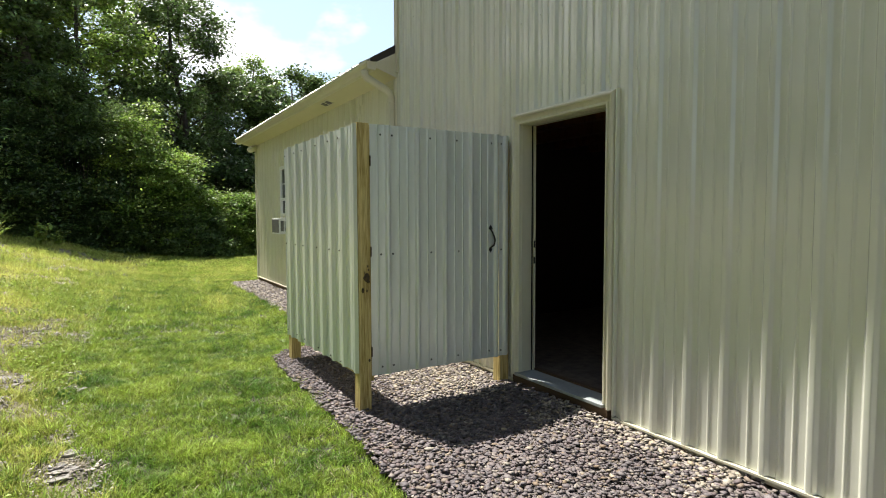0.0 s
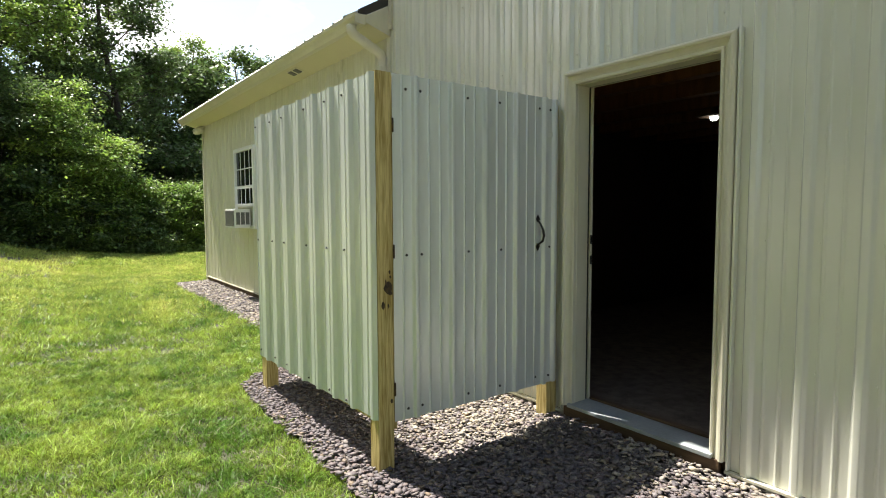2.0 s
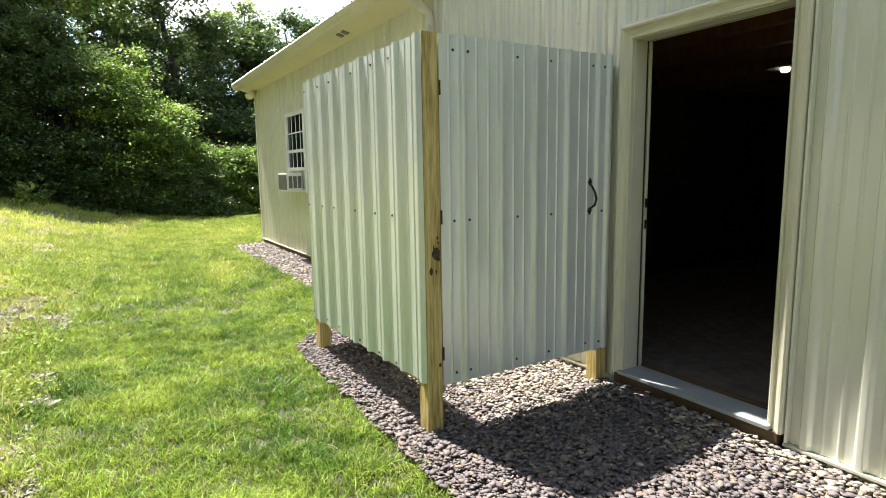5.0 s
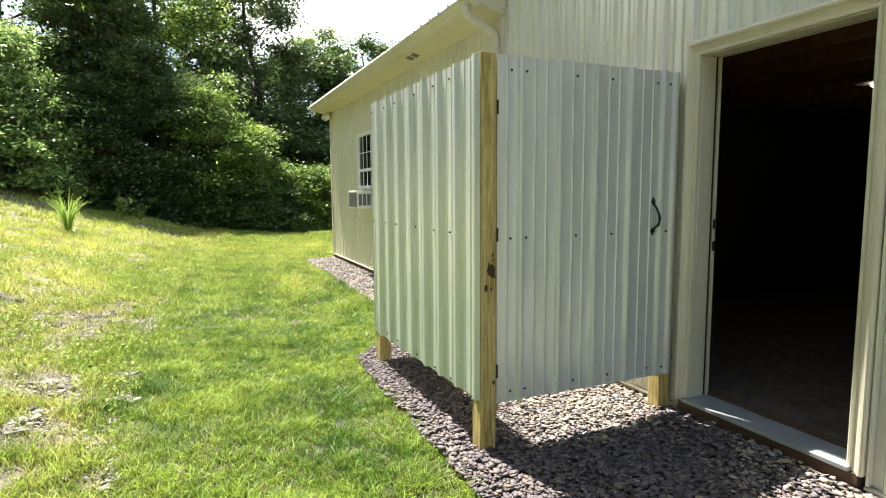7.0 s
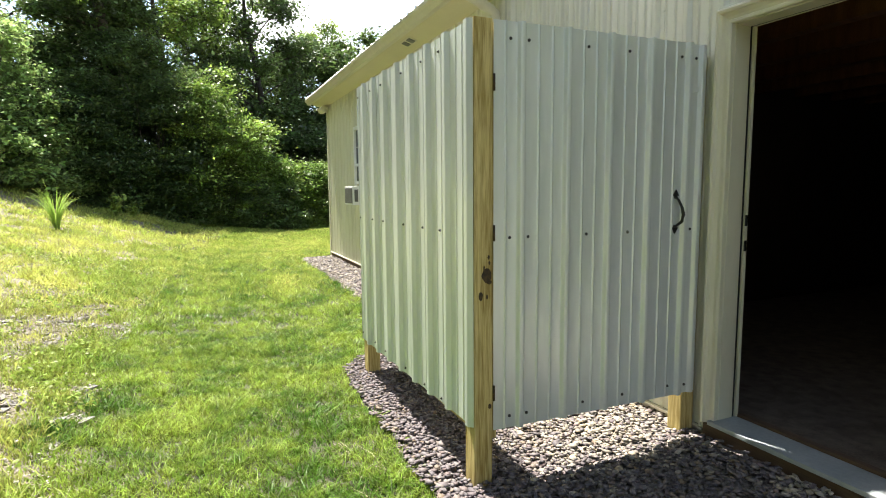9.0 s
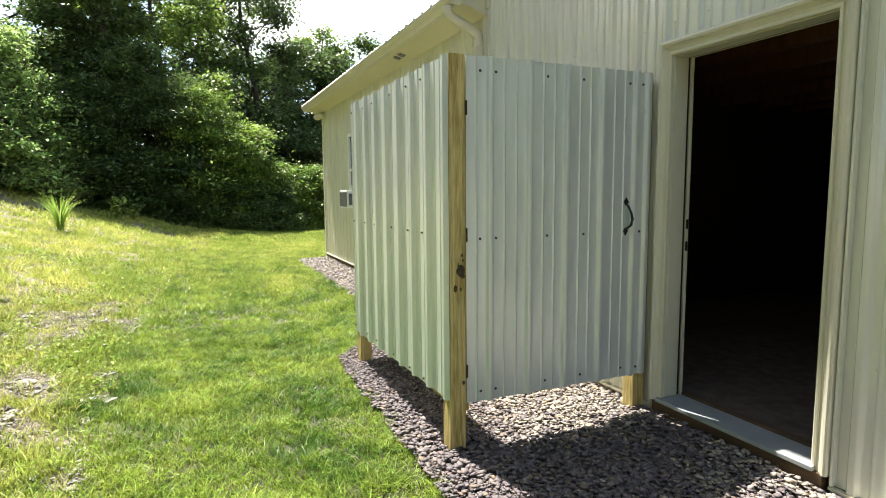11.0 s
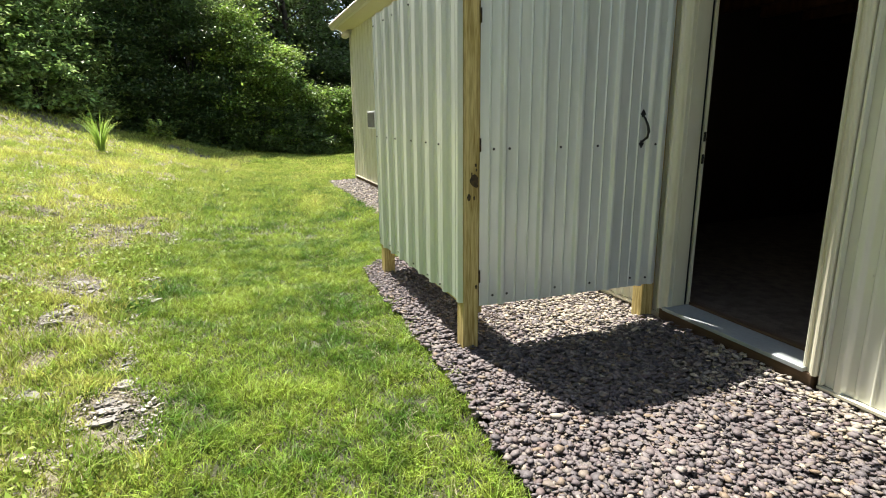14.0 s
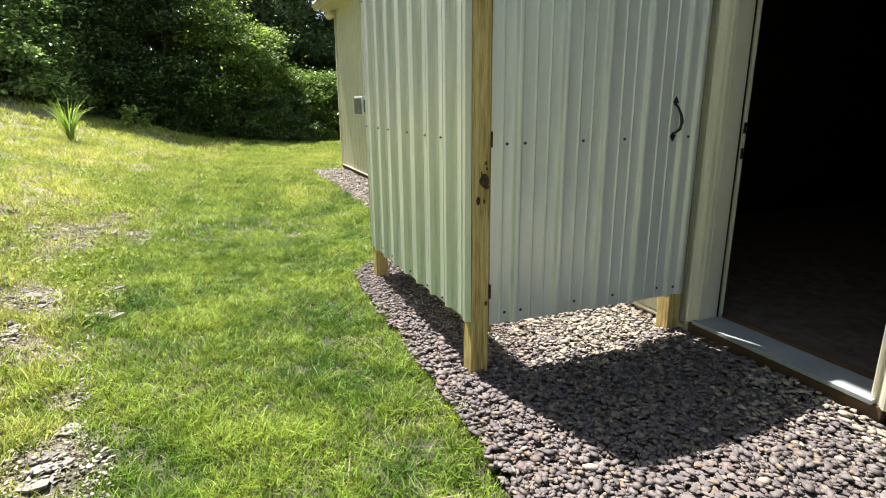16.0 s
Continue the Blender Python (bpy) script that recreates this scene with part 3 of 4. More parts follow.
def screw_mesh():
    bm = bmesh.new()
    bmesh.ops.create_cone(bm, cap_ends=True, segments=10, radius1=0.0075, radius2=0.0075, depth=0.0015, matrix=Matrix.Rotation(radians(90), 4, 'X'))
    bmesh.ops.create_cone(bm, cap_ends=True, segments=6, radius1=0.0046, radius2=0.0042, depth=0.006, matrix=Matrix.Translation((0, -0.0035, 0)) @ Matrix.Rotation(radians(90), 4, 'X'))
    return bm


def screws(spots, m, parent):
    """Hex screws at (s, z) on the flat of a sheet."""
    first = None
    for s, z in spots:
        if first is None:
            first = ob = part("screw", screw_mesh(), m, parent)
        else:
            ob = new("screw", first.data)
            ob.parent = parent
        ob.matrix_local = pose(s, -0.0008, z)


gx0 = 1.597
screws([(x - gx0, z) for z, xs in ((1.967, (1.679, 1.769, 2.083, 2.317, 2.640)), (1.117, (1.677, 1.771, 2.088, 2.331)), (0.30, (1.68, 1.77, 2.085, 2.325, 2.62))) for x in xs], SCREW, gate)
screws([(0.022, 1.968), (0.022, 1.117), (0.022, 0.29)], SCREW, strip)
screws([(SIDE_END - y, z) for z in (1.975, 1.133, 0.285) for y in (5.42, 5.12, 4.89, 4.51, 4.21, 3.985, 3.69)], SCREW, side)
# pull handle with spear-shaped ends
bm = bmesh.new()
tube(bm, [(0.0, -0.006, 0.075), (0.004, -0.022, 0.055), (0.012, -0.036, 0.02), (0.018, -0.040, -0.015), (0.015, -0.034, -0.048), (0.004, -0.016, -0.066), (0.0, -0.006, -0.075)], [0.0055, 0.006, 0.0075, 0.0085, 0.008, 0.0065, 0.006], 10)
part("handle", bm, BLACK, gate, "black wrought iron pull handle").matrix_local = pose(2.630 - gx0, 0, 1.208)
for s in (1, -1):
    bm = bmesh.new()
    pts = [(-0.008, 0.066), (0.008, 0.066), (0.009, 0.078), (0.020, 0.080), (0.009, 0.098), (0.0, 0.112), (-0.009, 0.098), (-0.020, 0.080), (-0.009, 0.078)]
    fa = bm.faces.new([bm.verts.new((x, -0.006, s * z)) for x, z in pts])
    r = bmesh.ops.extrude_face_region(bm, geom=[fa])
    bmesh.ops.translate(bm, vec=(0, 0.005, 0), verts=[v for v in r["geom"] if isinstance(v, bmesh.types.BMVert)])
    bmesh.ops.recalc_face_normals(bm, faces=bm.faces)
    part("handle_plate", bm, BLACK, gate).matrix_local = pose(2.630 - gx0, 0, 1.208)
# latch at the gate's edge
part("latch", boxes((1.085, 1.15, -0.012, -0.006, 1.80, 1.83), bevel=0.003), GALV, gate)
# knots on the front post
for kx, kz, rx, rz in ((1.574, 1.035, 0.006, 0.010), (1.578, 1.010, 0.005, 0.008), (1.566, 0.955, 0.024, 0.033), (1.578, 0.925, 0.012, 0.010), (1.535, 0.865, 0.010, 0.020), (1.566, 0.860, 0.005, 0.011), (1.552, 0.985, 0.004, 0.016), (1.580, 0.36, 0.008, 0.012)):
    bm = bmesh.new()
    bmesh.ops.create_uvsphere(bm, u_segments=12, v_segments=8, radius=1.0, matrix=Matrix.Diagonal((rx, 0.0022, rz, 1)))
    for v in bm.verts:
        v.co.x *= 1 + 0.25 * noise.noise(v.co * 90 + Vector((kx * 40, 0, kz * 30)))
    put(part("knot", bm, KNOT, front_post, "dark knot in the wood"), Matrix()).matrix_local = pose(kx, PY0 - 0.0002, kz)

# wall screws
WS = [(s, z) for z in (0.62, 1.20, 1.66, 2.30, 2.9, 3.5) for s in [PH + k * PITCH + 0.055 for k in range(-14, 13)] if 0.1 < s and (s < d0 - 0.02 or s > d1 + 0.02 or z > DOORTOP + 0.15)]
wall_screws = empty("wall_fastener_row", "", "", (WALL, CORNER, 0), -90)
wall_screws.parent = wall
screws(WS, CREAM, wall_screws)

# ---------------------------------------------------------------- window, air conditioner, floodlight, vents on the wing
WY0, WY1, WZ0, WZ1 = 9.55, 10.52, 1.08, 2.335
win = empty("window_1", "white vinyl sash window with dark panes and grid", "window", kind="structure")
part("window_frame", boxes((WALL - 0.05, WALL - 0.002, WY0, WY0 + 0.055, WZ0, WZ1), (WALL - 0.05, WALL - 0.002, WY1 - 0.055, WY1, WZ0, WZ1), (WALL - 0.05, WALL - 0.002, WY0 + 0.0551, WY1 - 0.0551, WZ1 - 0.055, WZ1), (WALL - 0.05, WALL - 0.002, WY0 + 0.0551, WY1 - 0.0551, WZ0, WZ0 + 0.05), bevel=0.004), WHITE, win)
part("sash_rail", boxes((WALL - 0.040, WALL - 0.003, WY0 + 0.056, WY1 - 0.056, 1.70, 1.745), (WALL - 0.040, WALL - 0.003, WY0 + 0.056, WY1 - 0.056, 1.42, 1.465), bevel=0.003), WHITE, win)
for a, c in ((1.465, 1.70), (1.745, WZ1 - 0.055)):
    part("pane", boxes((WALL - 0.016, WALL - 0.010, WY0 + 0.057, WY1 - 0.057, a + 0.001, c - 0.001)), DARKGLASS, win, "dark window pane")
    for k in (1, 2, 3):
        y = WY0 + 0.055 + k * (WY1 - WY0 - 0.11) / 4
        part("glazing_bar", boxes((WALL - 0.022, WALL - 0.0165, y - 0.008, y + 0.008, a + 0.002, c - 0.002)), WHITE, win)
part("glazing_bar", boxes((WALL - 0.0225, WALL - 0.0165, WY0 + 0.057, WY1 - 0.057, 2.0, 2.016)), WHITE, win)
ac = empty("air_conditioner", "white window air conditioner with dark grilles", "air conditioner", (2.57, 9.765, 1.095))
part("case", boxes((0.006, 0.245, 0.0, 0.49, 0.0, 0.285), bevel=0.008), WHITE, ac)
part("front_grille", boxes((0.0, 0.0055, 0.03, 0.46, 0.025, 0.26)), GREYPLASTIC, ac)
for k in range(3):
    part("side_vent", boxes((0.03 + 0.07 * k, 0.085 + 0.07 * k, -0.004, -0.0005, 0.05, 0.235)), GREYPLASTIC, ac)
for k in range(7):
    part("grille_slat", boxes((-0.006, -0.001, 0.035, 0.455, 0.04 + 0.033 * k, 0.052 + 0.033 * k)), GREYPLASTIC, ac)
flood = empty("floodlight", "twin round cream floodlight under the eave", "floodlight", (2.78, 12.42, WTOP))
part("mount", boxes((-0.05, 0.05, -0.05, 0.05, -0.03, -0.001), bevel=0.006), TRIM, flood)
for yy in (-0.09, 0.09):
    bm = bmesh.new()
    bmesh.ops.create_uvsphere(bm, u_segments=16, v_segments=12, radius=0.065, matrix=Matrix.Translation((-0.06, yy, -0.09)) @ Matrix.Diagonal((1.2, 1, 1, 1)))
    for fc in bm.faces:
        fc.smooth = True
    part("lamp_head", bm, TRIM, flood)
    part("arm", tube(bmesh.new(), [(0, yy * 0.4, -0.028), (-0.03, yy * 0.8, -0.06)], 0.012, 8), TRIM, flood)
vents = empty("soffit_vent", "small double vent in the cream soffit", "vent", (2.70, 7.60, 2.986))
vents.matrix_world = pose(2.70, 7.60, 2.986, 0, 16, 0)
for yy in (-0.075, 0.075):
    part("vent_hole", boxes((-0.04, 0.04, yy - 0.045, yy + 0.045, -0.012, -0.003)), GREYPLASTIC, vents)
part("vent_frame", boxes((-0.055, 0.055, -0.14, 0.14, -0.0029, 0.002)), TRIM, vents)

# ---------------------------------------------------------------- lawn and weeds
rng = np.random.default_rng(7)


def value_noise(x, y, cell, seed):
    """Smooth noise on the plan, 0 to 1."""
    r = np.random.default_rng(seed).random((257, 257))
    u, v = x / cell + 1000.0, y / cell + 1000.0
    i, j = np.floor(u).astype(int), np.floor(v).astype(int)
    a, c = u - i, v - j
    a, c = a * a * (3 - 2 * a), c * c * (3 - 2 * c)
    g = lambda p, q: r[p % 257, q % 257]
    return (g(i, j) * (1 - a) + g(i + 1, j) * a) * (1 - c) + (g(i, j + 1) * (1 - a) + g(i + 1, j + 1) * a) * c


def bank(x, y):
    """0 on the mown lawn, 1 on the weedy bank."""
    edge = np.interp(y, [2.0, 3.4, 3.8, 5.0, 6.6, 8.3, 12.0, 14.0, 18.0], [-0.05, -0.02, -0.15, -0.2, -0.23, -0.12, 0.27, 0.5, 1.2])
    return np.clip((edge + 0.2 * (value_noise(x, y, 0.6, 3) - 0.5) - x) / 0.16, 0, 1)


def bare(x, y):
    """Where the soil of the bank lies open: a washed strip up the bank, a thin one along the lawn, the wood's edge."""
    n = 0.55 * value_noise(x, y, 0.5, 5) + 0.45 * value_noise(x, y, 0.17, 6)
    wash = np.interp(y, [3.5, 4.8, 5.6, 6.4, 7.3, 8.1], [-0.62, -0.70, -0.82, -0.80, -0.78, -0.6])
    strip_ = np.exp(-((x - wash) / 0.22) ** 2) * np.clip((9.0 - y) / 1.0, 0, 1) * np.clip((y - 3.9) / 0.9, 0, 1)
    line = np.interp(y, [3.4, 3.7, 4.2, 5.0, 6.6, 8.3, 10.0], [-0.05, -0.2, -0.24, -0.24, -0.25, -0.14, 0.05])
    edge_ = np.exp(-((x - line) / 0.10) ** 2) * np.clip((10.0 - y) / 2, 0, 1)
    corner_ = np.exp(-((x + 0.22) / 0.30) ** 2 - ((y - 3.45) / 0.45) ** 2)
    path_ = np.exp(-((x + 3.7) / 0.9) ** 2 - ((y - 17.4) / 0.7) ** 2)
    far_ = np.exp(-((x - 0.6) / 1.5) ** 2 - ((y - 16.4) / 0.7) ** 2)
    return n + 0.26 * strip_ + 0.19 * edge_ + 0.06 * corner_ + 0.4 * path_ + 0.16 * far_


def blades(name, n, x0, x1, y0, y1, h, w, material, keep, lean=0.5, plain=False):
    tufts = n // 22
    cx, cy = rng.uniform(x0, x1, tufts), rng.uniform(y0, y1, tufts)
    pick = rng.integers(0, tufts, n)
    x, y = cx[pick] + rng.normal(0, w * 5.5, n), cy[pick] + rng.normal(0, w * 5.5, n)
    k = keep(x, y) > rng.random(n)
    x, y = x[k], y[k]
    n = len(x)
    z = rise(x, y) - 0.012
    hh = h * rng.uniform(0.55, 1.35, n) * rng.uniform(0.6, 1.3, tufts)[pick[k]] * (0.5 + 1.0 * value_noise(x, y, 0.16, 11))
    ww = w * rng.uniform(0.7, 1.3, n)
    a, b2 = rng.uniform(0, 2 * np.pi, n), rng.uniform(0, 2 * np.pi, n)
    ll = hh * lean * rng.uniform(0.2, 1.6, n)
    dx, dy = np.cos(a) * ww / 2, np.sin(a) * ww / 2
    lx, ly = np.cos(b2) * ll, np.sin(b2) * ll
    if plain:
        v = np.stack([np.stack([x - dx, y - dy, z], 1), np.stack([x + dx, y + dy, z], 1), np.stack([x + lx, y + ly, z + hh], 1)], 1)
        return mesh_of(name, v.reshape(-1, 3), np.arange(n * 3).reshape(n, 3), material)
    v = np.empty((n, 5, 3))
    v[:, 0] = np.stack([x - dx, y - dy, z], 1)
    v[:, 1] = np.stack([x + dx, y + dy, z], 1)
    v[:, 2] = np.stack([x + dx * 0.8 + lx * 0.35, y + dy * 0.8 + ly * 0.35, z + hh * 0.6], 1)
    v[:, 3] = np.stack([x - dx * 0.8 + lx * 0.35, y - dy * 0.8 + ly * 0.35, z + hh * 0.6], 1)
    v[:, 4] = np.stack([x + lx, y + ly, z + hh * 0.95], 1)
    o = np.arange(n)[:, None] * 5
    tri = np.concatenate([o + [0, 1, 2], o + [0, 2, 3], o + [3, 2, 4]], 0)
    return mesh_of(name, v.reshape(-1, 3), tri, material)


on_lawn = lambda x, y: np.maximum(1 - bank(x, y), 0.7 * (x > -0.75) * (bare(x, y) < 0.62)) * (x < gravel_edge(y) - 0.01 + 0.05 * (value_noise(x, y, 0.12, 9) - 0.5)) * (0.35 + 0.35 * value_noise(x, y, 0.4, 13) + 0.45 * value_noise(x, y, 0.13, 14))
on_bank = lambda x, y: bank(x, y) * np.clip(1.0 - 4.5 * (bare(x, y) - 0.58), 0.2, 1)
LAWN, WEEDS, DEAD = "short mown green lawn grass", "yellow-green weeds and dry grass on the bank", "dry straw lying among the grass"
for n, x0, x1, y0, y1, h, w in ((400000, -0.8, 2.35, 1.7, 7.0, 0.034, 0.0047), (230000, -1.6, 4.0, 7.0, 14.0, 0.045, 0.009)):
    tagged(blades("lawn_grass", n, x0, x1, y0, y1, h, w, GRASS, on_lawn, 1.2, y0 > 6), LAWN, "grass", kind="stuff")
tagged(blades("lawn_grass", 90000, -4, 8, 14.0, 24.0, 0.06, 0.02, GRASS, lambda x, y: (1 - bank(x, y)) * ((x < 2.4) | (y > 13.2)), 0.8, True), LAWN, "grass", kind="stuff")
tagged(blades("lawn_grass", 130000, -0.6, 1.24, -6.0, 1.72, 0.04, 0.011, GRASS, lambda x, y: (1 - bank(x, y)) * (x < gravel_edge(y) - 0.01), 1.1, True), LAWN, "grass", kind="stuff")
tagged(blades("weed_grass", 150000, -7, 0.2, -6.0, 1.72, 0.055, 0.016, WEEDGRASS, on_bank, 0.9, True), WEEDS, "weeds", kind="stuff")
for n, x0, x1, y0, y1, h, w in ((110000, -2.6, 0.4, 1.7, 8.0, 0.055, 0.0055), (120000, -7, 1.0, 8.0, 15.0, 0.07, 0.010), (80000, -10, 3, 15.0, 22.0, 0.08, 0.02), (30000, -8, -2.5, 1.7, 8.0, 0.07, 0.012)):
    tagged(blades("weed_grass", n, x0, x1, y0, y1, h, w, WEEDGRASS if y1 == 8.0 else DRYGRASS, on_bank, 0.9, y0 > 6 or x1 < -2), WEEDS, "weeds", kind="stuff")
tagged(blades("weed_grass", 170000, -1.5, 3.5, 8.0, 16.0, 0.05, 0.010, DRYGRASS, lambda x, y: (1 - bank(x, y)) * (x < gravel_edge(y) - 0.05) * np.clip(1.1 * value_noise(x, y, 1.4, 23) - 0.4 + 0.2 * (y - 9), 0.03, 1), 0.9, True), WEEDS, "weeds", kind="stuff")
tagged(blades("weed_grass", 60000, -4, 8, 14.5, 20.0, 0.06, 0.016, DRYGRASS, lambda x, y: (1 - bank(x, y)), 0.9, True), WEEDS, "weeds", kind="stuff")
tagged(blades("dry_straw", 40000, -2.4, 1.35, 1.7, 8.5, 0.032, 0.0038, STRAW, lambda x, y: (0.16 + 0.7 * bank(x, y) + 0.35 * (x > 0.95)) * (x < gravel_edge(y) - 0.02) * np.clip(3.5 * (bare(x, y) - 0.38), 0.05, 1), 1.8), DEAD, "straw", kind="stuff")


def leaves(name, centres, size, material, parent=None, up=0.5, curl=0.25):
    """Leaf blades: kite-shaped quads, folded along the midrib."""
    n = len(centres)
    d = rng.normal(size=(n, 3))
    d[:, 2] = d[:, 2] * 0.5 - 0.15
    d /= np.linalg.norm(d, axis=1)[:, None]
    nn = rng.normal(size=(n, 3)) * (1 - up)
    nn[:, 2] += up * 1.6
    s = np.cross(d, nn)
    s /= np.linalg.norm(s, axis=1)[:, None] + 1e-9
    nn = np.cross(s, d)
    L = (size * rng.uniform(0.6, 1.4, n))[:, None]
    W = L * 0.30
    v = np.empty((n, 4, 3))
    v[:, 0] = centres - d * L * 0.5
    v[:, 1] = centres + s * W + nn * L * curl * 0.3
    v[:, 2] = centres + d * L * 0.5
    v[:, 3] = centres - s * W + nn * L * curl * 0.3
    o = np.arange(n)[:, None] * 4
    tri = np.concatenate([o + [0, 1, 2], o + [0, 2, 3]], 0)
    return mesh_of(name, v.reshape(-1, 3), tri, material, parent)


# broad-leaved weeds on the bank
wx, wy = rng.uniform(-3.2, 0.5, 3000), rng.uniform(2.2, 11, 3000)
keep = (bank(wx, wy) > 0.2) & (bare(wx, wy) < 0.68) & (value_noise(wx, wy, 0.5, 17) > 0.40)
wx, wy = wx[keep], wy[keep]
cl = []
for x, y in zip(wx, wy):
    m = rng.integers(5, 20)
    cl.append(np.stack([x + rng.normal(0, 0.06, m), y + rng.normal(0, 0.06, m), rise(x, y) + rng.uniform(0.01, 0.08, m)], 1))
WEED = mat("weed_leaf", (0.16, 0.25, 0.035), (0.36, 0.42, 0.10), 2.0, 0.5, rand=0.55, island=True, trans=0.4, spec=0.3)
tagged(leaves("broadleaf_weeds", np.concatenate(cl), 0.028, WEED, None, 0.25), "low broad-leaved green weeds on the bank", "weeds", kind="stuff")

# tall grass clump on the bank
clump = empty("grass_clump", "tall arching clump of bright green grass", "grass clump", (-2.02, 13.96, float(rise(-2.02, 13.96)) - 0.02))
for k in range(95):
    a, r0 = rng.uniform(0, 6.28), rng.uniform(0.35, 1.35)
    L = rng.uniform(0.5, 1.1)
    bm = bmesh.new()
    prev = None
    for i in range(6):
        q = i / 5
        rad = 0.04 + r0 * 0.55 * L * q ** 1.8
        p = Vector((math.cos(a) * rad, math.sin(a) * rad, L * (q - 0.28 * r0 * q ** 3)))
        wv = Vector((-math.sin(a), math.cos(a), 0)) * 0.012 * (1 - q * 0.9)
        cur = (bm.verts.new(p - wv), bm.verts.new(p + wv))
        if prev:
            bm.faces.new((prev[0], prev[1], cur[1], cur[0]))
        prev = cur
    part("blade", bm, WEED, clump)

def leafy_plant(x, y, h, n):
    """A few stems with paired broad leaves."""
    t = empty("leafy_plant", "small broad-leaved green plant on the bank", "plant", (x, y, float(rise(x, y)) - 0.03))
    for k in range(n):
        a, hk = 2.4 * k, h * rng.uniform(0.7, 1.1)
        top = Vector((0.3 * h * math.cos(a), 0.3 * h * math.sin(a), hk))
        part("stem", tube(bmesh.new(), [(0, 0, 0), top * 0.5 + Vector((0, 0, 0.05)), top], [0.012, 0.009, 0.004], 5), WEED, t)
        pts_ = np.array([(top * f + Vector((rng.normal(0, 0.14), rng.normal(0, 0.14), 0.04)) * h)[:] for f in np.repeat(np.linspace(0.35, 1.05, 6), 4)])
        leaves("leaf_spray", pts_, 0.25 * h, WEED, t, 0.55)


for x, y, h, n in ((-1.47, 17.6, 0.55, 4), (-1.1, 17.9, 0.4, 3)):
    leafy_plant(x, y, h, n)

# shale flakes on open soil
flake_meshes = []
for k in range(5):
    bm = bmesh.new()
    n = 4 + k % 3
    ring = [(math.cos(2 * math.pi * i / n) * rng.uniform(0.6, 1.1), math.sin(2 * math.pi * i / n) * rng.uniform(0.45, 0.8)) for i in range(n)]
    fa = bm.faces.new([bm.verts.new((x, y, 0)) for x, y in ring])
    r = bmesh.ops.extrude_face_region(bm, geom=[fa])
    bmesh.ops.translate(bm, vec=(0.04, 0.02, 0.11), verts=[v for v in r["geom"] if isinstance(v, bmesh.types.BMVert)])
    bmesh.ops.recalc_face_normals(bm, faces=bm.faces)
    me = bpy.data.meshes.new("shale_flake")
    bm.to_mesh(me)
    bm.free()
    me.materials.append(SLATE)
    flake_meshes.append(me)
fx, fy = rng.uniform(-1.6, 0.45, 5000), rng.uniform(2.5, 8.0, 5000)
ok = (bank(fx, fy) > 0.1) & (bare(fx, fy) + 0.09 * rng.normal(size=5000) > 0.74)
fx, fy = fx[ok][:290], fy[ok][:290]
for i, (x, y) in enumerate(zip(fx, fy)):
    ob = new("shale_flake", flake_meshes[i % 5])
    ob.parent = ground
    sc = rng.uniform(0.014, 0.042) if i % 4 else rng.uniform(0.045, 0.09)
    ob.matrix_local = pose(x, y, float(rise(x, y)) - 0.005, rng.uniform(-11, 11), rng.uniform(-11, 11), rng.uniform(0, 360)) @ Matrix.Scale(sc, 4)

# ---------------------------------------------------------------- gravel
def stone_shape(sub, seed):
    bm = bmesh.new()
    bmesh.ops.create_icosphere(bm, subdivisions=sub, radius=1.0)
    for v in bm.verts:
        v.co *= 1 + 0.55 * noise.noise(v.co * 1.4 + Vector((seed * 3.1, seed, 0)))
        v.co.z = math.copysign(abs(v.co.z) ** 0.8, v.co.z)
    co = np.array([v.co[:] for v in bm.verts])
    fc = np.array([[v.index for v in f.verts] for f in bm.faces])
    bm.free()
    return co, fc


def stone_mat(name, island, tan=False):
    m = mat(name, (0.5, 0.5, 0.5), (0.9, 0.9, 0.9), 30.0, 0.72, 0.0, 0.0008, fine=160)
    n, l = m.node_tree.nodes, m.node_tree.links
    rnd = n.new("ShaderNodeNewGeometry").outputs["Random Per Island"] if island else n.new("ShaderNodeObjectInfo").outputs["Random"]
    rp = n.new("ShaderNodeValToRGB")
    rp.color_ramp.interpolation = 'LINEAR'
    stops = [(0.0, (0.112, 0.098, 0.105)), (0.2, (0.186, 0.161, 0.164)), (0.4, (0.150, 0.118, 0.123)), (0.55, (0.226, 0.199, 0.197)), (0.7, (0.177, 0.127, 0.121)), (0.85, (0.254, 0.222, 0.201)), (1.0, (0.250, 0.180, 0.118))]
    if tan:
        stops = [(0.0, (0.26, 0.22, 0.18)), (0.3, (0.42, 0.37, 0.29)), (0.5, (0.30, 0.265, 0.24)), (0.75, (0.52, 0.46, 0.37)), (1.0, (0.45, 0.36, 0.24))]
    rp.color_ramp.elements[0].color = (*stops[0][1], 1)
    rp.color_ramp.elements[1].position, rp.color_ramp.elements[1].color = 1.0, (*stops[-1][1], 1)
    for p, c in stops[1:-1]:
        e = rp.color_ramp.elements.new(p)
        e.color = (*c, 1)
    l.new(rnd, rp.inputs[0])
    bs = n["Principled BSDF"]
    old = bs.inputs["Base Color"].links[0].from_socket
    mu = n.new("ShaderNodeMixRGB")
    mu.blend_type = 'MULTIPLY'
    mu.inputs[0].default_value = 1.0
    l.new(rp.outputs[0], mu.inputs[1])
    l.new(old, mu.inputs[2])
    l.new(mu.outputs[0], bs.inputs["Base Color"])
    return m


CHIP = mat("shale_chip", (0.16, 0.14, 0.12), (0.38, 0.34, 0.29), 9.0, 0.8, rand=0.5, island=True)
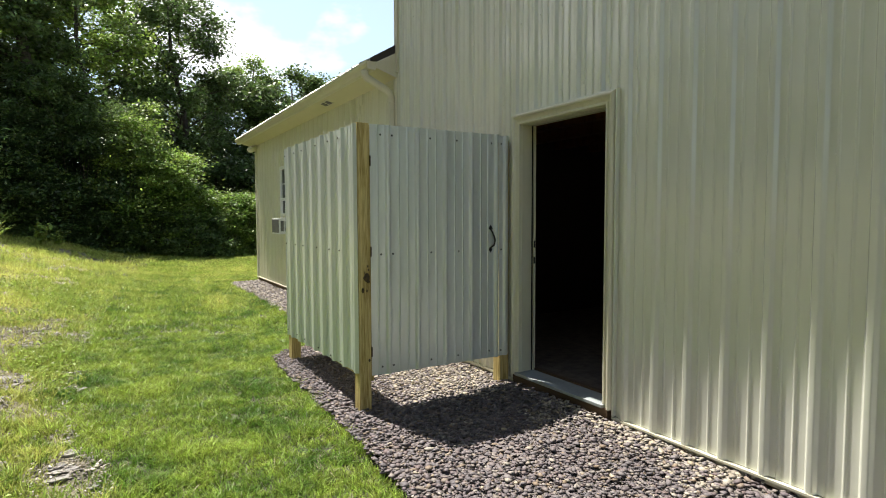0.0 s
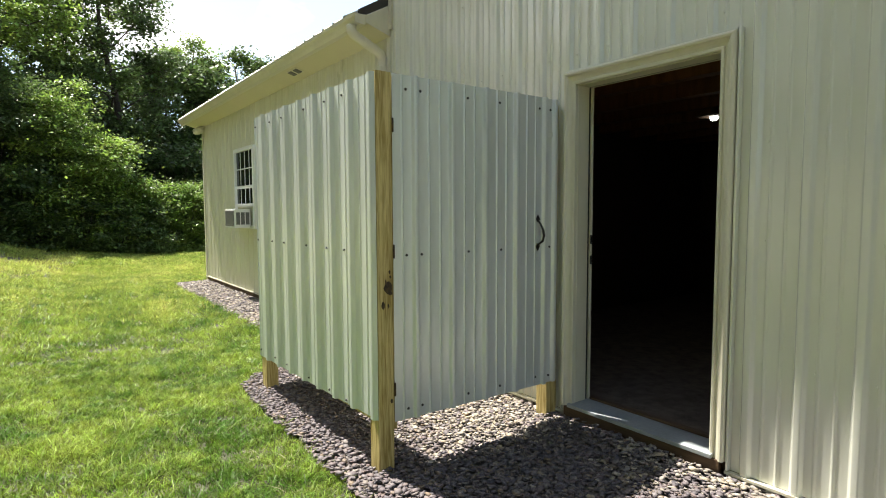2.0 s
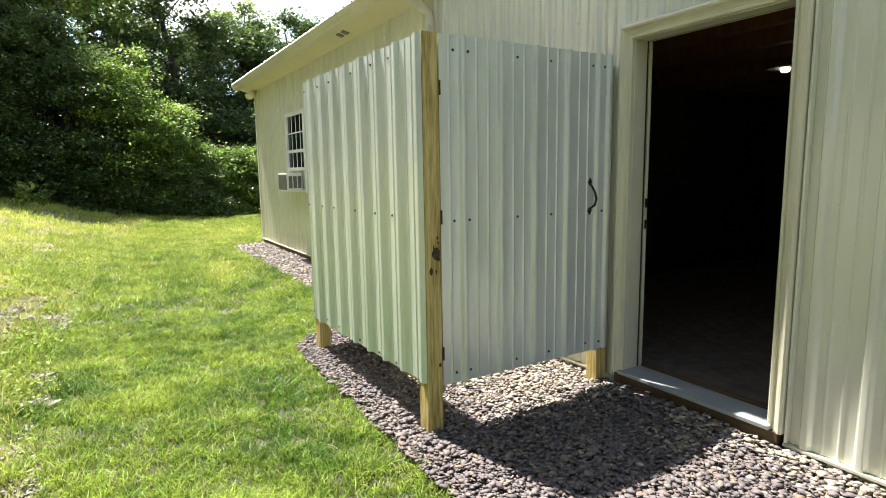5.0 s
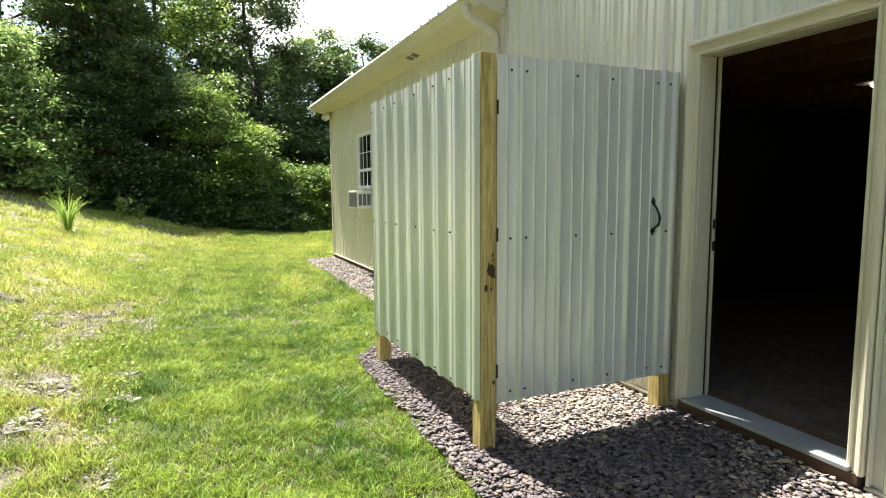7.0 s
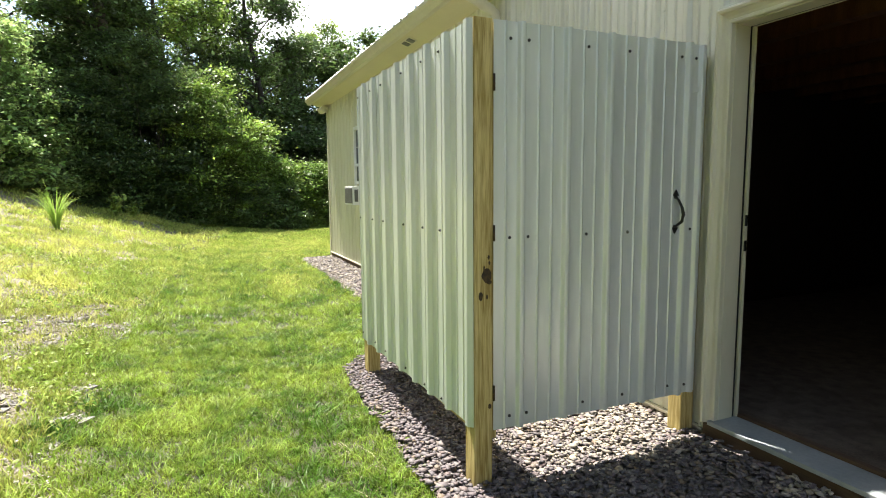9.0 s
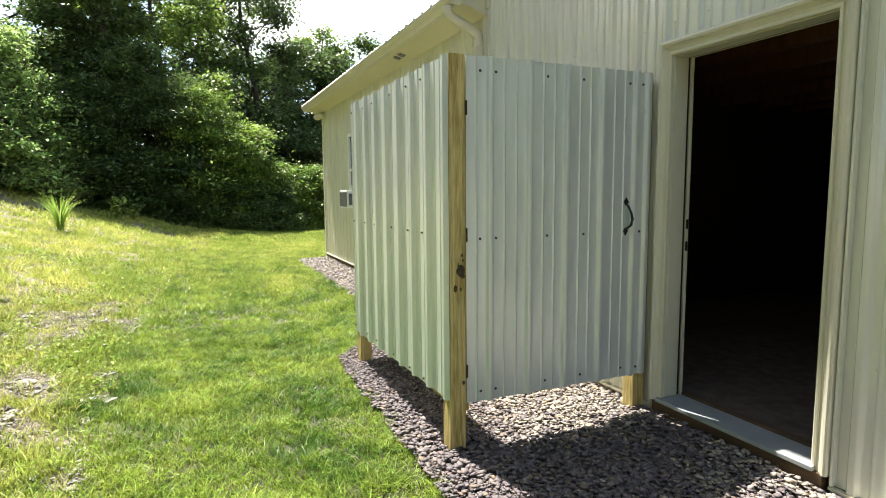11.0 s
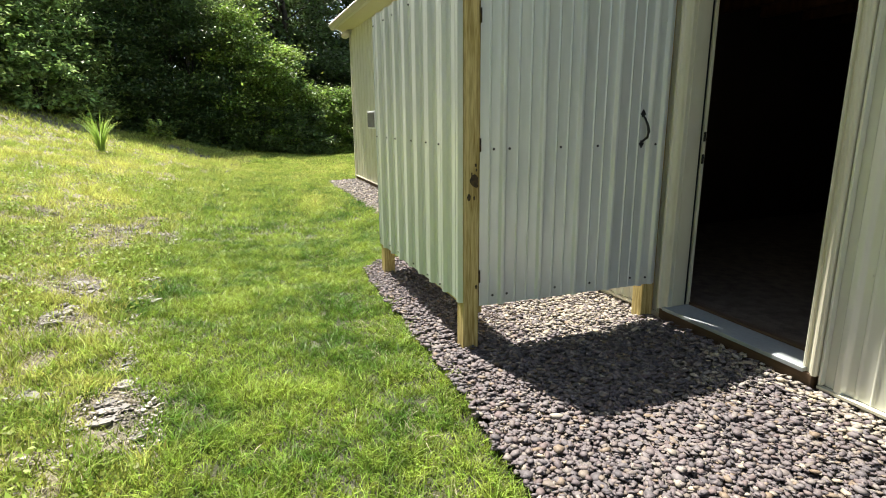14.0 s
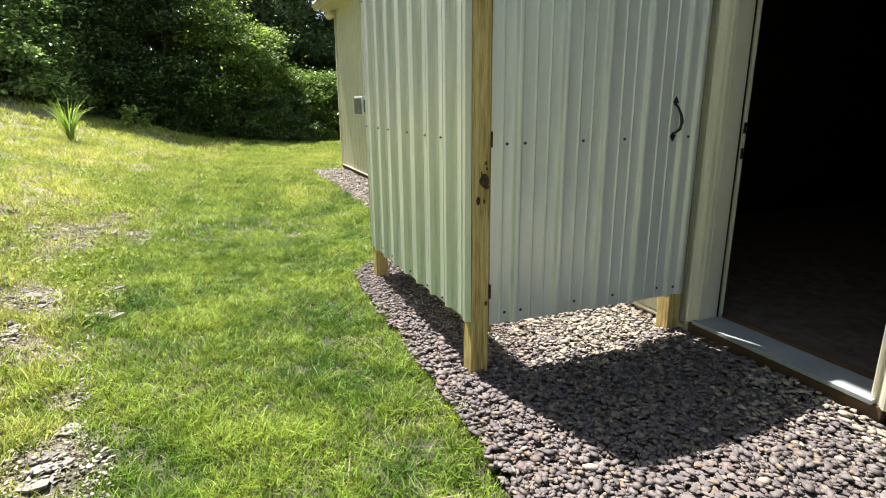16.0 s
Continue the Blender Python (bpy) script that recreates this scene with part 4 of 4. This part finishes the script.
STONES, STONE_P, STONES_TAN = stone_mat("river_stones", True), stone_mat("river_stone_single", False), stone_mat("tan_river_stones", True, True)


def lift(x, y):
    """The stones bank up a little against the wall and the door sill."""
    return np.clip((x - 2.4) / 0.4, 0, 1) * (0.012 + 0.036 * np.exp(-((y - 3.05) / 0.6) ** 4))


BY = np.linspace(-4.8, 12.58, 180)
cols = []
for q in (0.0, 0.5, 0.75, 1.0):
    bx = gravel_edge(BY) + 0.03
    bx = np.minimum(bx, WALL) + q * (WALL + 0.03 - np.minimum(bx, WALL))
    cols.append(np.stack([bx, BY, lift(bx, BY) - 0.012], 1))
bi = np.arange(4 * len(BY)).reshape(4, len(BY))
bed = tagged(mesh_of("gravel_bed", np.concatenate(cols), np.stack([bi[:-1, :-1], bi[1:, :-1], bi[1:, 1:], bi[:-1, 1:]], -1).reshape(-1, 4), GRAVELBED), "bed of grey and brown river stones along the wall", "gravel", kind="structure")


def scatter(x0, x1, y0, y1, per_m2):
    n = int((x1 - x0) * (y1 - y0) * per_m2)
    x, y = rng.uniform(x0, x1, n), rng.uniform(y0, y1, n)
    k = (x > gravel_edge(y) - 0.02 + 0.06 * (value_noise(x, y, 0.1, 21) - 0.5)) & (x < WALL - 0.012)
    k &= ~((x > PX0 - 0.01) & (x < PX1 + 0.01) & (y > PY0 - 0.01) & (y < PY1 + 0.01))
    k &= ~((x > XT - 0.015) & (y > DOOR0 - 0.1) & (y < DOOR1 + 0.16))
    return x[k], y[k]


def stone_poses(x, y, size, flat=1.0):
    n = len(x)
    a, b2, c2 = size * np.clip(np.exp(rng.normal(0, 0.30, n)), 0.55, 1.9), rng.uniform(0.5, 0.92, n), rng.uniform(0.2, 0.36, n)
    yaw, ti, tj = rng.uniform(0, 2 * np.pi, n), rng.normal(0, 0.15, n), rng.normal(0, 0.15, n)
    z = np.where(x < 1.1, rise(x, y), 0.0) + rng.uniform(-0.010, 0.012, n) + 0.006 * value_noise(x, y, 0.15, 31) + lift(x, y)
    return a, a * b2, a * c2 * flat, yaw, ti, tj, z


def stones_joined(name, x, y, size, sub, material, flat=1.0):
    shapes = [stone_shape(sub, s) for s in range(6)]
    a, b2, c2, yaw, ti, tj, z = stone_poses(x, y, size, flat)
    vs, fs, base = [], [], 0
    pick = rng.integers(0, 6, len(x))
    for s in range(6):
        k = np.where(pick == s)[0]
        co, fc = shapes[s]
        p = co[None] * np.stack([a[k], b2[k], c2[k]], 1)[:, None, :]
        p[..., 2] += ti[k, None] * p[..., 0] + tj[k, None] * p[..., 1]
        cy, sy = np.cos(yaw[k])[:, None], np.sin(yaw[k])[:, None]
        q = np.stack([p[..., 0] * cy - p[..., 1] * sy + x[k, None], p[..., 0] * sy + p[..., 1] * cy + y[k, None], p[..., 2] + z[k, None]], -1)
        f = fc[None] + (np.arange(len(k)) * len(co))[:, None, None] + base
        vs.append(q.reshape(-1, 3))
        fs.append(f.reshape(-1, 3))
        base += len(k) * len(co)
    ob = mesh_of(name, np.concatenate(vs), np.concatenate(fs), material, smooth=flat == 1.0)
    ob.parent = bed
    return tagged(ob, kind="stuff")


NX0, NX1, NY0, NY1 = 1.78, 2.04, 2.40, 2.67
sx, sy = scatter(1.15, WALL, 1.6, 3.05, 4200)
near = (sx > NX0) & (sx < NX1) & (sy > NY0) & (sy < NY1)
tan = rng.random(len(sx)) < 0.03 + 0.87 * np.clip((sx - 2.45 + 0.5 * (value_noise(sx, sy, 0.4, 41) - 0.5)) / 0.5, 0, 1)
stones_joined("river_stones", sx[~near & ~tan], sy[~near & ~tan], 0.0152, 1, STONES)
stones_joined("tan_stones", sx[~near & tan], sy[~near & tan], 0.0170, 1, STONES_TAN)
fx, fy = scatter(1.3, WALL, 3.05, 6.0, 3900)
pale = rng.random(len(fx)) < 0.7 * np.clip((fx - 1.7) / 0.5, 0, 1) * np.clip((fy - 3.3) / 0.4, 0, 1)
stones_joined("river_stones", fx[~pale], fy[~pale], 0.0150, 1, STONES)
stones_joined("tan_stones", fx[pale], fy[pale], 0.0150, 1, STONES_TAN)
fx, fy = scatter(2.1, WALL, 6.0, 12.8, 2400)
pale = rng.random(len(fx)) < 0.45
stones_joined("river_stones", fx[~pale], fy[~pale], 0.021, 1, STONES)
stones_joined("tan_stones", fx[pale], fy[pale], 0.021, 1, STONES_TAN)
fx, fy = scatter(1.1, WALL, -4.7, 1.6, 1400)
stones_joined("river_stones", fx, fy, 0.020, 1, STONES)

# small shale chips and crumbs on the bank
cx, cy = rng.uniform(-2.2, 0.25, 90000), rng.uniform(2.2, 9.0, 90000)
ok = (bank(cx, cy) > 0.25) & (bare(cx, cy) + 0.13 * rng.normal(size=90000) > 0.73)
cx, cy = cx[ok][:6000], cy[ok][:6000]
chip = tagged(stones_joined("shale_chips", cx, cy, 0.0095, 1, CHIP, 0.35), "grey-brown shale chips on bare soil", "shale chips", kind="stuff")
chip.parent = None

# ---------------------------------------------------------------- woods
def limb(bm, p0, p1, r0, r1, sag=0.0, sides=6):
    pts = []
    for i in range(5):
        q = i / 4
        p = Vector(p0).lerp(Vector(p1), q)
        p += Vector((rng.normal(0, 0.04), rng.normal(0, 0.04), sag * math.sin(q * math.pi))) * (Vector(p1) - Vector(p0)).length * 0.5
        pts.append(p)
    tube(bm, pts, [r0 + (r1 - r0) * i / 4 for i in range(5)], sides)
    return pts


def tree(x, y, h, spread, leaf, n_limbs, density, material, first=0.3, label="tall leafy green tree at the wood's edge", conifer=False, clump=0.55):
    """Tapered trunk, limbs, and leaves in clumps along the outer limbs."""
    z = float(rise(x, y)) - 0.2
    t = empty("tree", label, "tree", (x, y, z), group="trees of the wood")
    tb = bmesh.new()
    lean = Vector((rng.normal(0, 0.03), rng.normal(0, 0.03), 1)) * h * 0.93
    limb(tb, (0, 0, 0), lean, 0.017 * h, 0.003 * h, 0, 10)
    part("trunk", tb, BARK, t)
    cents = []
    for i in range(n_limbs):
        q = first + (0.97 - first) * (i + rng.uniform(0, 0.9)) / n_limbs
        a = i * 2.4 + rng.normal(0, 0.3)
        shape = (1.15 - q) ** 0.8 if conifer else math.sin(min(1, (q - first * 0.6) / (1 - first * 0.6)) ** 0.75 * math.pi * 0.93) ** 0.7 + 0.12
        L = spread * shape * rng.uniform(0.75, 1.2)
        p0 = lean * q
        rising = rng.uniform(-0.05, 0.15) if conifer else rng.uniform(0.25, 0.8)
        p1 = p0 + Vector((math.cos(a), math.sin(a), rising)) * L
        lb = bmesh.new()
        pts = limb(lb, p0, p1, 0.006 * h * (1.1 - q), 0.012, 0.05)
        for j in range(3):
            b0 = Vector(pts[2 + j // 2])
            d = Vector((math.cos(a + rng.normal(0, 0.9)), math.sin(a + rng.normal(0, 0.9)), rng.uniform(-0.1, 0.7))) * L * rng.uniform(0.25, 0.5)
            limb(lb, b0, b0 + d, 0.02, 0.006, 0, 4)
            cents.append(b0 + d)
            cents.append(b0 + d * 0.55)
        cents.append(p1)
        cents.append(Vector(pts[3]))
        part("limb", lb, BARK, t)
    pos = []
    for c in cents:
        m = int(density * rng.uniform(0.5, 1.5))
        rad = clump * rng.uniform(0.6, 1.3)
        pos.append(np.array(c[:]) + rng.normal(0, 1, (m, 3)) * [rad * 0.62, rad * 0.62, rad * (0.22 if conifer else 0.40)])
    leaves("crown", np.concatenate(pos), leaf, material, t, 0.55)
    return t


def bush(x, y, r, h, n, leaf, material, label="dense leafy green shrub at the edge of the lawn"):
    """Stems with leaf clumps over an uneven dome."""
    z = float(rise(x, y)) - 0.1
    t = empty("bush", label, "bush", (x, y, z), group="shrubs along the wood")
    tips = []
    for i in range(110):
        a, q = rng.uniform(0, 6.28), rng.uniform(0.03, 1) ** 0.75
        rr = r * min(1.0, 0.72 + 0.8 * q) * max(0.05, 1 - q ** 2.2) ** 0.6 * rng.uniform(0.6, 1.2)
        tips.append(Vector((math.cos(a) * rr, math.sin(a) * rr, h * q * rng.uniform(0.8, 1.16))))
        if i > 80:
            tips[-1] = Vector((math.cos(a) * r * rng.uniform(0.5, 0.92), math.sin(a) * r * rng.uniform(0.5, 0.92), h * rng.uniform(0.02, 0.22)))
        if i % 5 == 0:
            sb = bmesh.new()
            limb(sb, (rng.normal(0, 0.12), rng.normal(0, 0.12), 0), tips[-1] * 0.93, 0.03, 0.006, 0.08, 5)
            part("stem", sb, BARK, t)
    pos = []
    for c in tips:
        m = int(1.5 * n / 110 * rng.uniform(0.4, 1.6))
        rad = 0.2 * r * rng.uniform(0.5, 1.4)
        pos.append(np.array(c[:]) + rng.normal(0, 1, (m, 3)) * [rad * 0.8, rad * 0.8, rad * 0.32])
    p = np.concatenate(pos)
    p = p[p[:, 2] > 0.02]
    leaves("foliage", p, leaf, material, t, 0.62)
    return t


# shrubs from behind the wing round to the bank
for x, y, r, h, n in ((5.6, 22.2, 1.6, 2.4, 9000), (4.3, 21.9, 1.3, 2.3, 9000), (3.2, 21.5, 1.2, 2.0, 9000), (2.2, 21.1, 1.3, 3.0, 12000), (1.0, 21.0, 1.7, 4.4, 16000), (-8.2, 18.0, 2.2, 4.4, 9000), (-10.5, 17.0, 2.4, 4.2, 7000)):
    bush(x, y, r, h, int(1.5 * n), 0.095, LEAF)
# middle shrubs and mound foot: dark leaf colour stands in for shade
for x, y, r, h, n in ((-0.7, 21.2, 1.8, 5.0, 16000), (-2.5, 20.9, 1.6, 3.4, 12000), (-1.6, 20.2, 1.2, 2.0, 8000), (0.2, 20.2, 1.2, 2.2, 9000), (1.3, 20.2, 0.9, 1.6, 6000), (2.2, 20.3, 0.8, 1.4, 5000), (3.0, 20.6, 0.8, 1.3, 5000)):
    bush(x, y, r, h, int(1.4 * n), 0.10, LEAF_DARK_SHADE, "dense shrub at the edge of the lawn, shade put into its leaves")
# pale shrubs of the bank, with sunlight in the leaf colour
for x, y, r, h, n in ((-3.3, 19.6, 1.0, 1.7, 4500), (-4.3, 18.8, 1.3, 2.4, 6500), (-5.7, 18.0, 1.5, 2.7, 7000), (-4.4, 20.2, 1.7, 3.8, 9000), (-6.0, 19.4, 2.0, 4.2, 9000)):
    bush(x, y, r, h, int(1.5 * n), 0.125, LEAF_PALE_LIT, "broad-leaved pale green shrub on the bank, sunlight put into its leaves")
# undergrowth: shade is in the dark leaf colour as well
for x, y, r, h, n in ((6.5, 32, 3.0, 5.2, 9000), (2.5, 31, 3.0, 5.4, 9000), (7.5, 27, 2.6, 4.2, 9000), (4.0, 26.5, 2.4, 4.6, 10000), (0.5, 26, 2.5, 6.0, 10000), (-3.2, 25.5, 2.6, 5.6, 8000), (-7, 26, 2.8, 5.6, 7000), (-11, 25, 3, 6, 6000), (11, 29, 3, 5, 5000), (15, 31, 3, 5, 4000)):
    bush(x, y, r, h, n, 0.19, LEAF_DARK_SHADE, "undergrowth below the trees, shade put into its dark leaves")
tree(-2.2, 23.6, 15.0, 1.95, 0.16, 46, 120, LEAF_DARK_SHADE, 0.2, "dark tall tree with tiers of spreading boughs", True, 0.6)
tree(-8.2, 35.0, 18.5, 3.6, 0.24, 28, 70, LEAF_DARK_SHADE, 0.2)
tree(-0.5, 26.0, 11.4, 2.0, 0.18, 26, 75, LEAF, 0.25)
tree(2.9, 28.5, 12.6, 2.2, 0.16, 32, 80, LEAF_DARK_SHADE, 0.25, "tall thin tree with an open airy crown")
tree(0.2, 32.5, 13.4, 2.6, 0.20, 26, 70, LEAF, 0.25)
tree(5.6, 32.5, 9.6, 2.6, 0.22, 30, 80, LEAF_DARK_SHADE, 0.08)
tree(7.6, 36.0, 11.4, 2.2, 0.19, 24, 45, LEAF, 0.4, "thin pale tree with a sparse crown")
tree(9.8, 34.0, 10.6, 2.6, 0.22, 30, 70, LEAF_DARK_SHADE, 0.08)
tree(12.6, 35.5, 10.6, 2.4, 0.22, 24, 36, LEAF_DARK_SHADE, 0.2)
tree(15.5, 36.5, 10.0, 2.6, 0.24, 22, 45, LEAF_DARK_SHADE, 0.2)
tree(3.6, 38.0, 9.5, 3.0, 0.26, 28, 80, LEAF_DARK_SHADE, 0.06)
tree(-4.2, 33.0, 15.5, 3.2, 0.22, 28, 75, LEAF, 0.2)
tree(-10.5, 31.5, 17.0, 3.6, 0.26, 26, 60, LEAF_DARK_SHADE, 0.2)
tree(-14.5, 29.0, 15.0, 3.6, 0.26, 24, 60, LEAF_DARK_SHADE, 0.2)

# unseen trees added along the bank top to darken reflections in the wall
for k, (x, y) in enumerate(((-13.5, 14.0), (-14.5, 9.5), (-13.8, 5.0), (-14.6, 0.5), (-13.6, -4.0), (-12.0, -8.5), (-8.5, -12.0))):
    tree(x, y, 11.0 + 1.3 * (k % 3), 3.4, 0.34, 22, 34, LEAF_DARK_SHADE, 0.12, clump=0.8)
    bush(x + 1.6, y - 2.0, 2.2, 3.4, 4000, 0.24, LEAF)

# more shade-coloured undergrowth, added to fill bright gaps behind the shrubs
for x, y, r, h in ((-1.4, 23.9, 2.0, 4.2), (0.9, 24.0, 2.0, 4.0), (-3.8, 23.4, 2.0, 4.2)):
    bush(x, y, r, h, 9000, 0.17, LEAF_DARK_SHADE, "undergrowth below the trees, shade put into its dark leaves")

# single stones of the gravel that lie nearest
shapes = []
for s in range(6):
    co, fc = stone_shape(1, s)
    me = bpy.data.meshes.new("stone")
    me.from_pydata(co.tolist(), [], fc.tolist())
    for p in me.polygons:
        p.use_smooth = True
    me.materials.append(STONE_P)
    shapes.append(me)
px, py = sx[near], sy[near]
pa, pb, pc, pyaw, pti, ptj, pz = stone_poses(px, py, 0.0148)
for i in range(len(px)):
    ob = new("stone", shapes[i % 6])
    ob.parent = bed
    ob.matrix_local = pose(px[i], py[i], pz[i], math.degrees(ptj[i]), math.degrees(-pti[i]), math.degrees(pyaw[i])) @ Matrix.Diagonal((pa[i], pb[i], pc[i], 1))
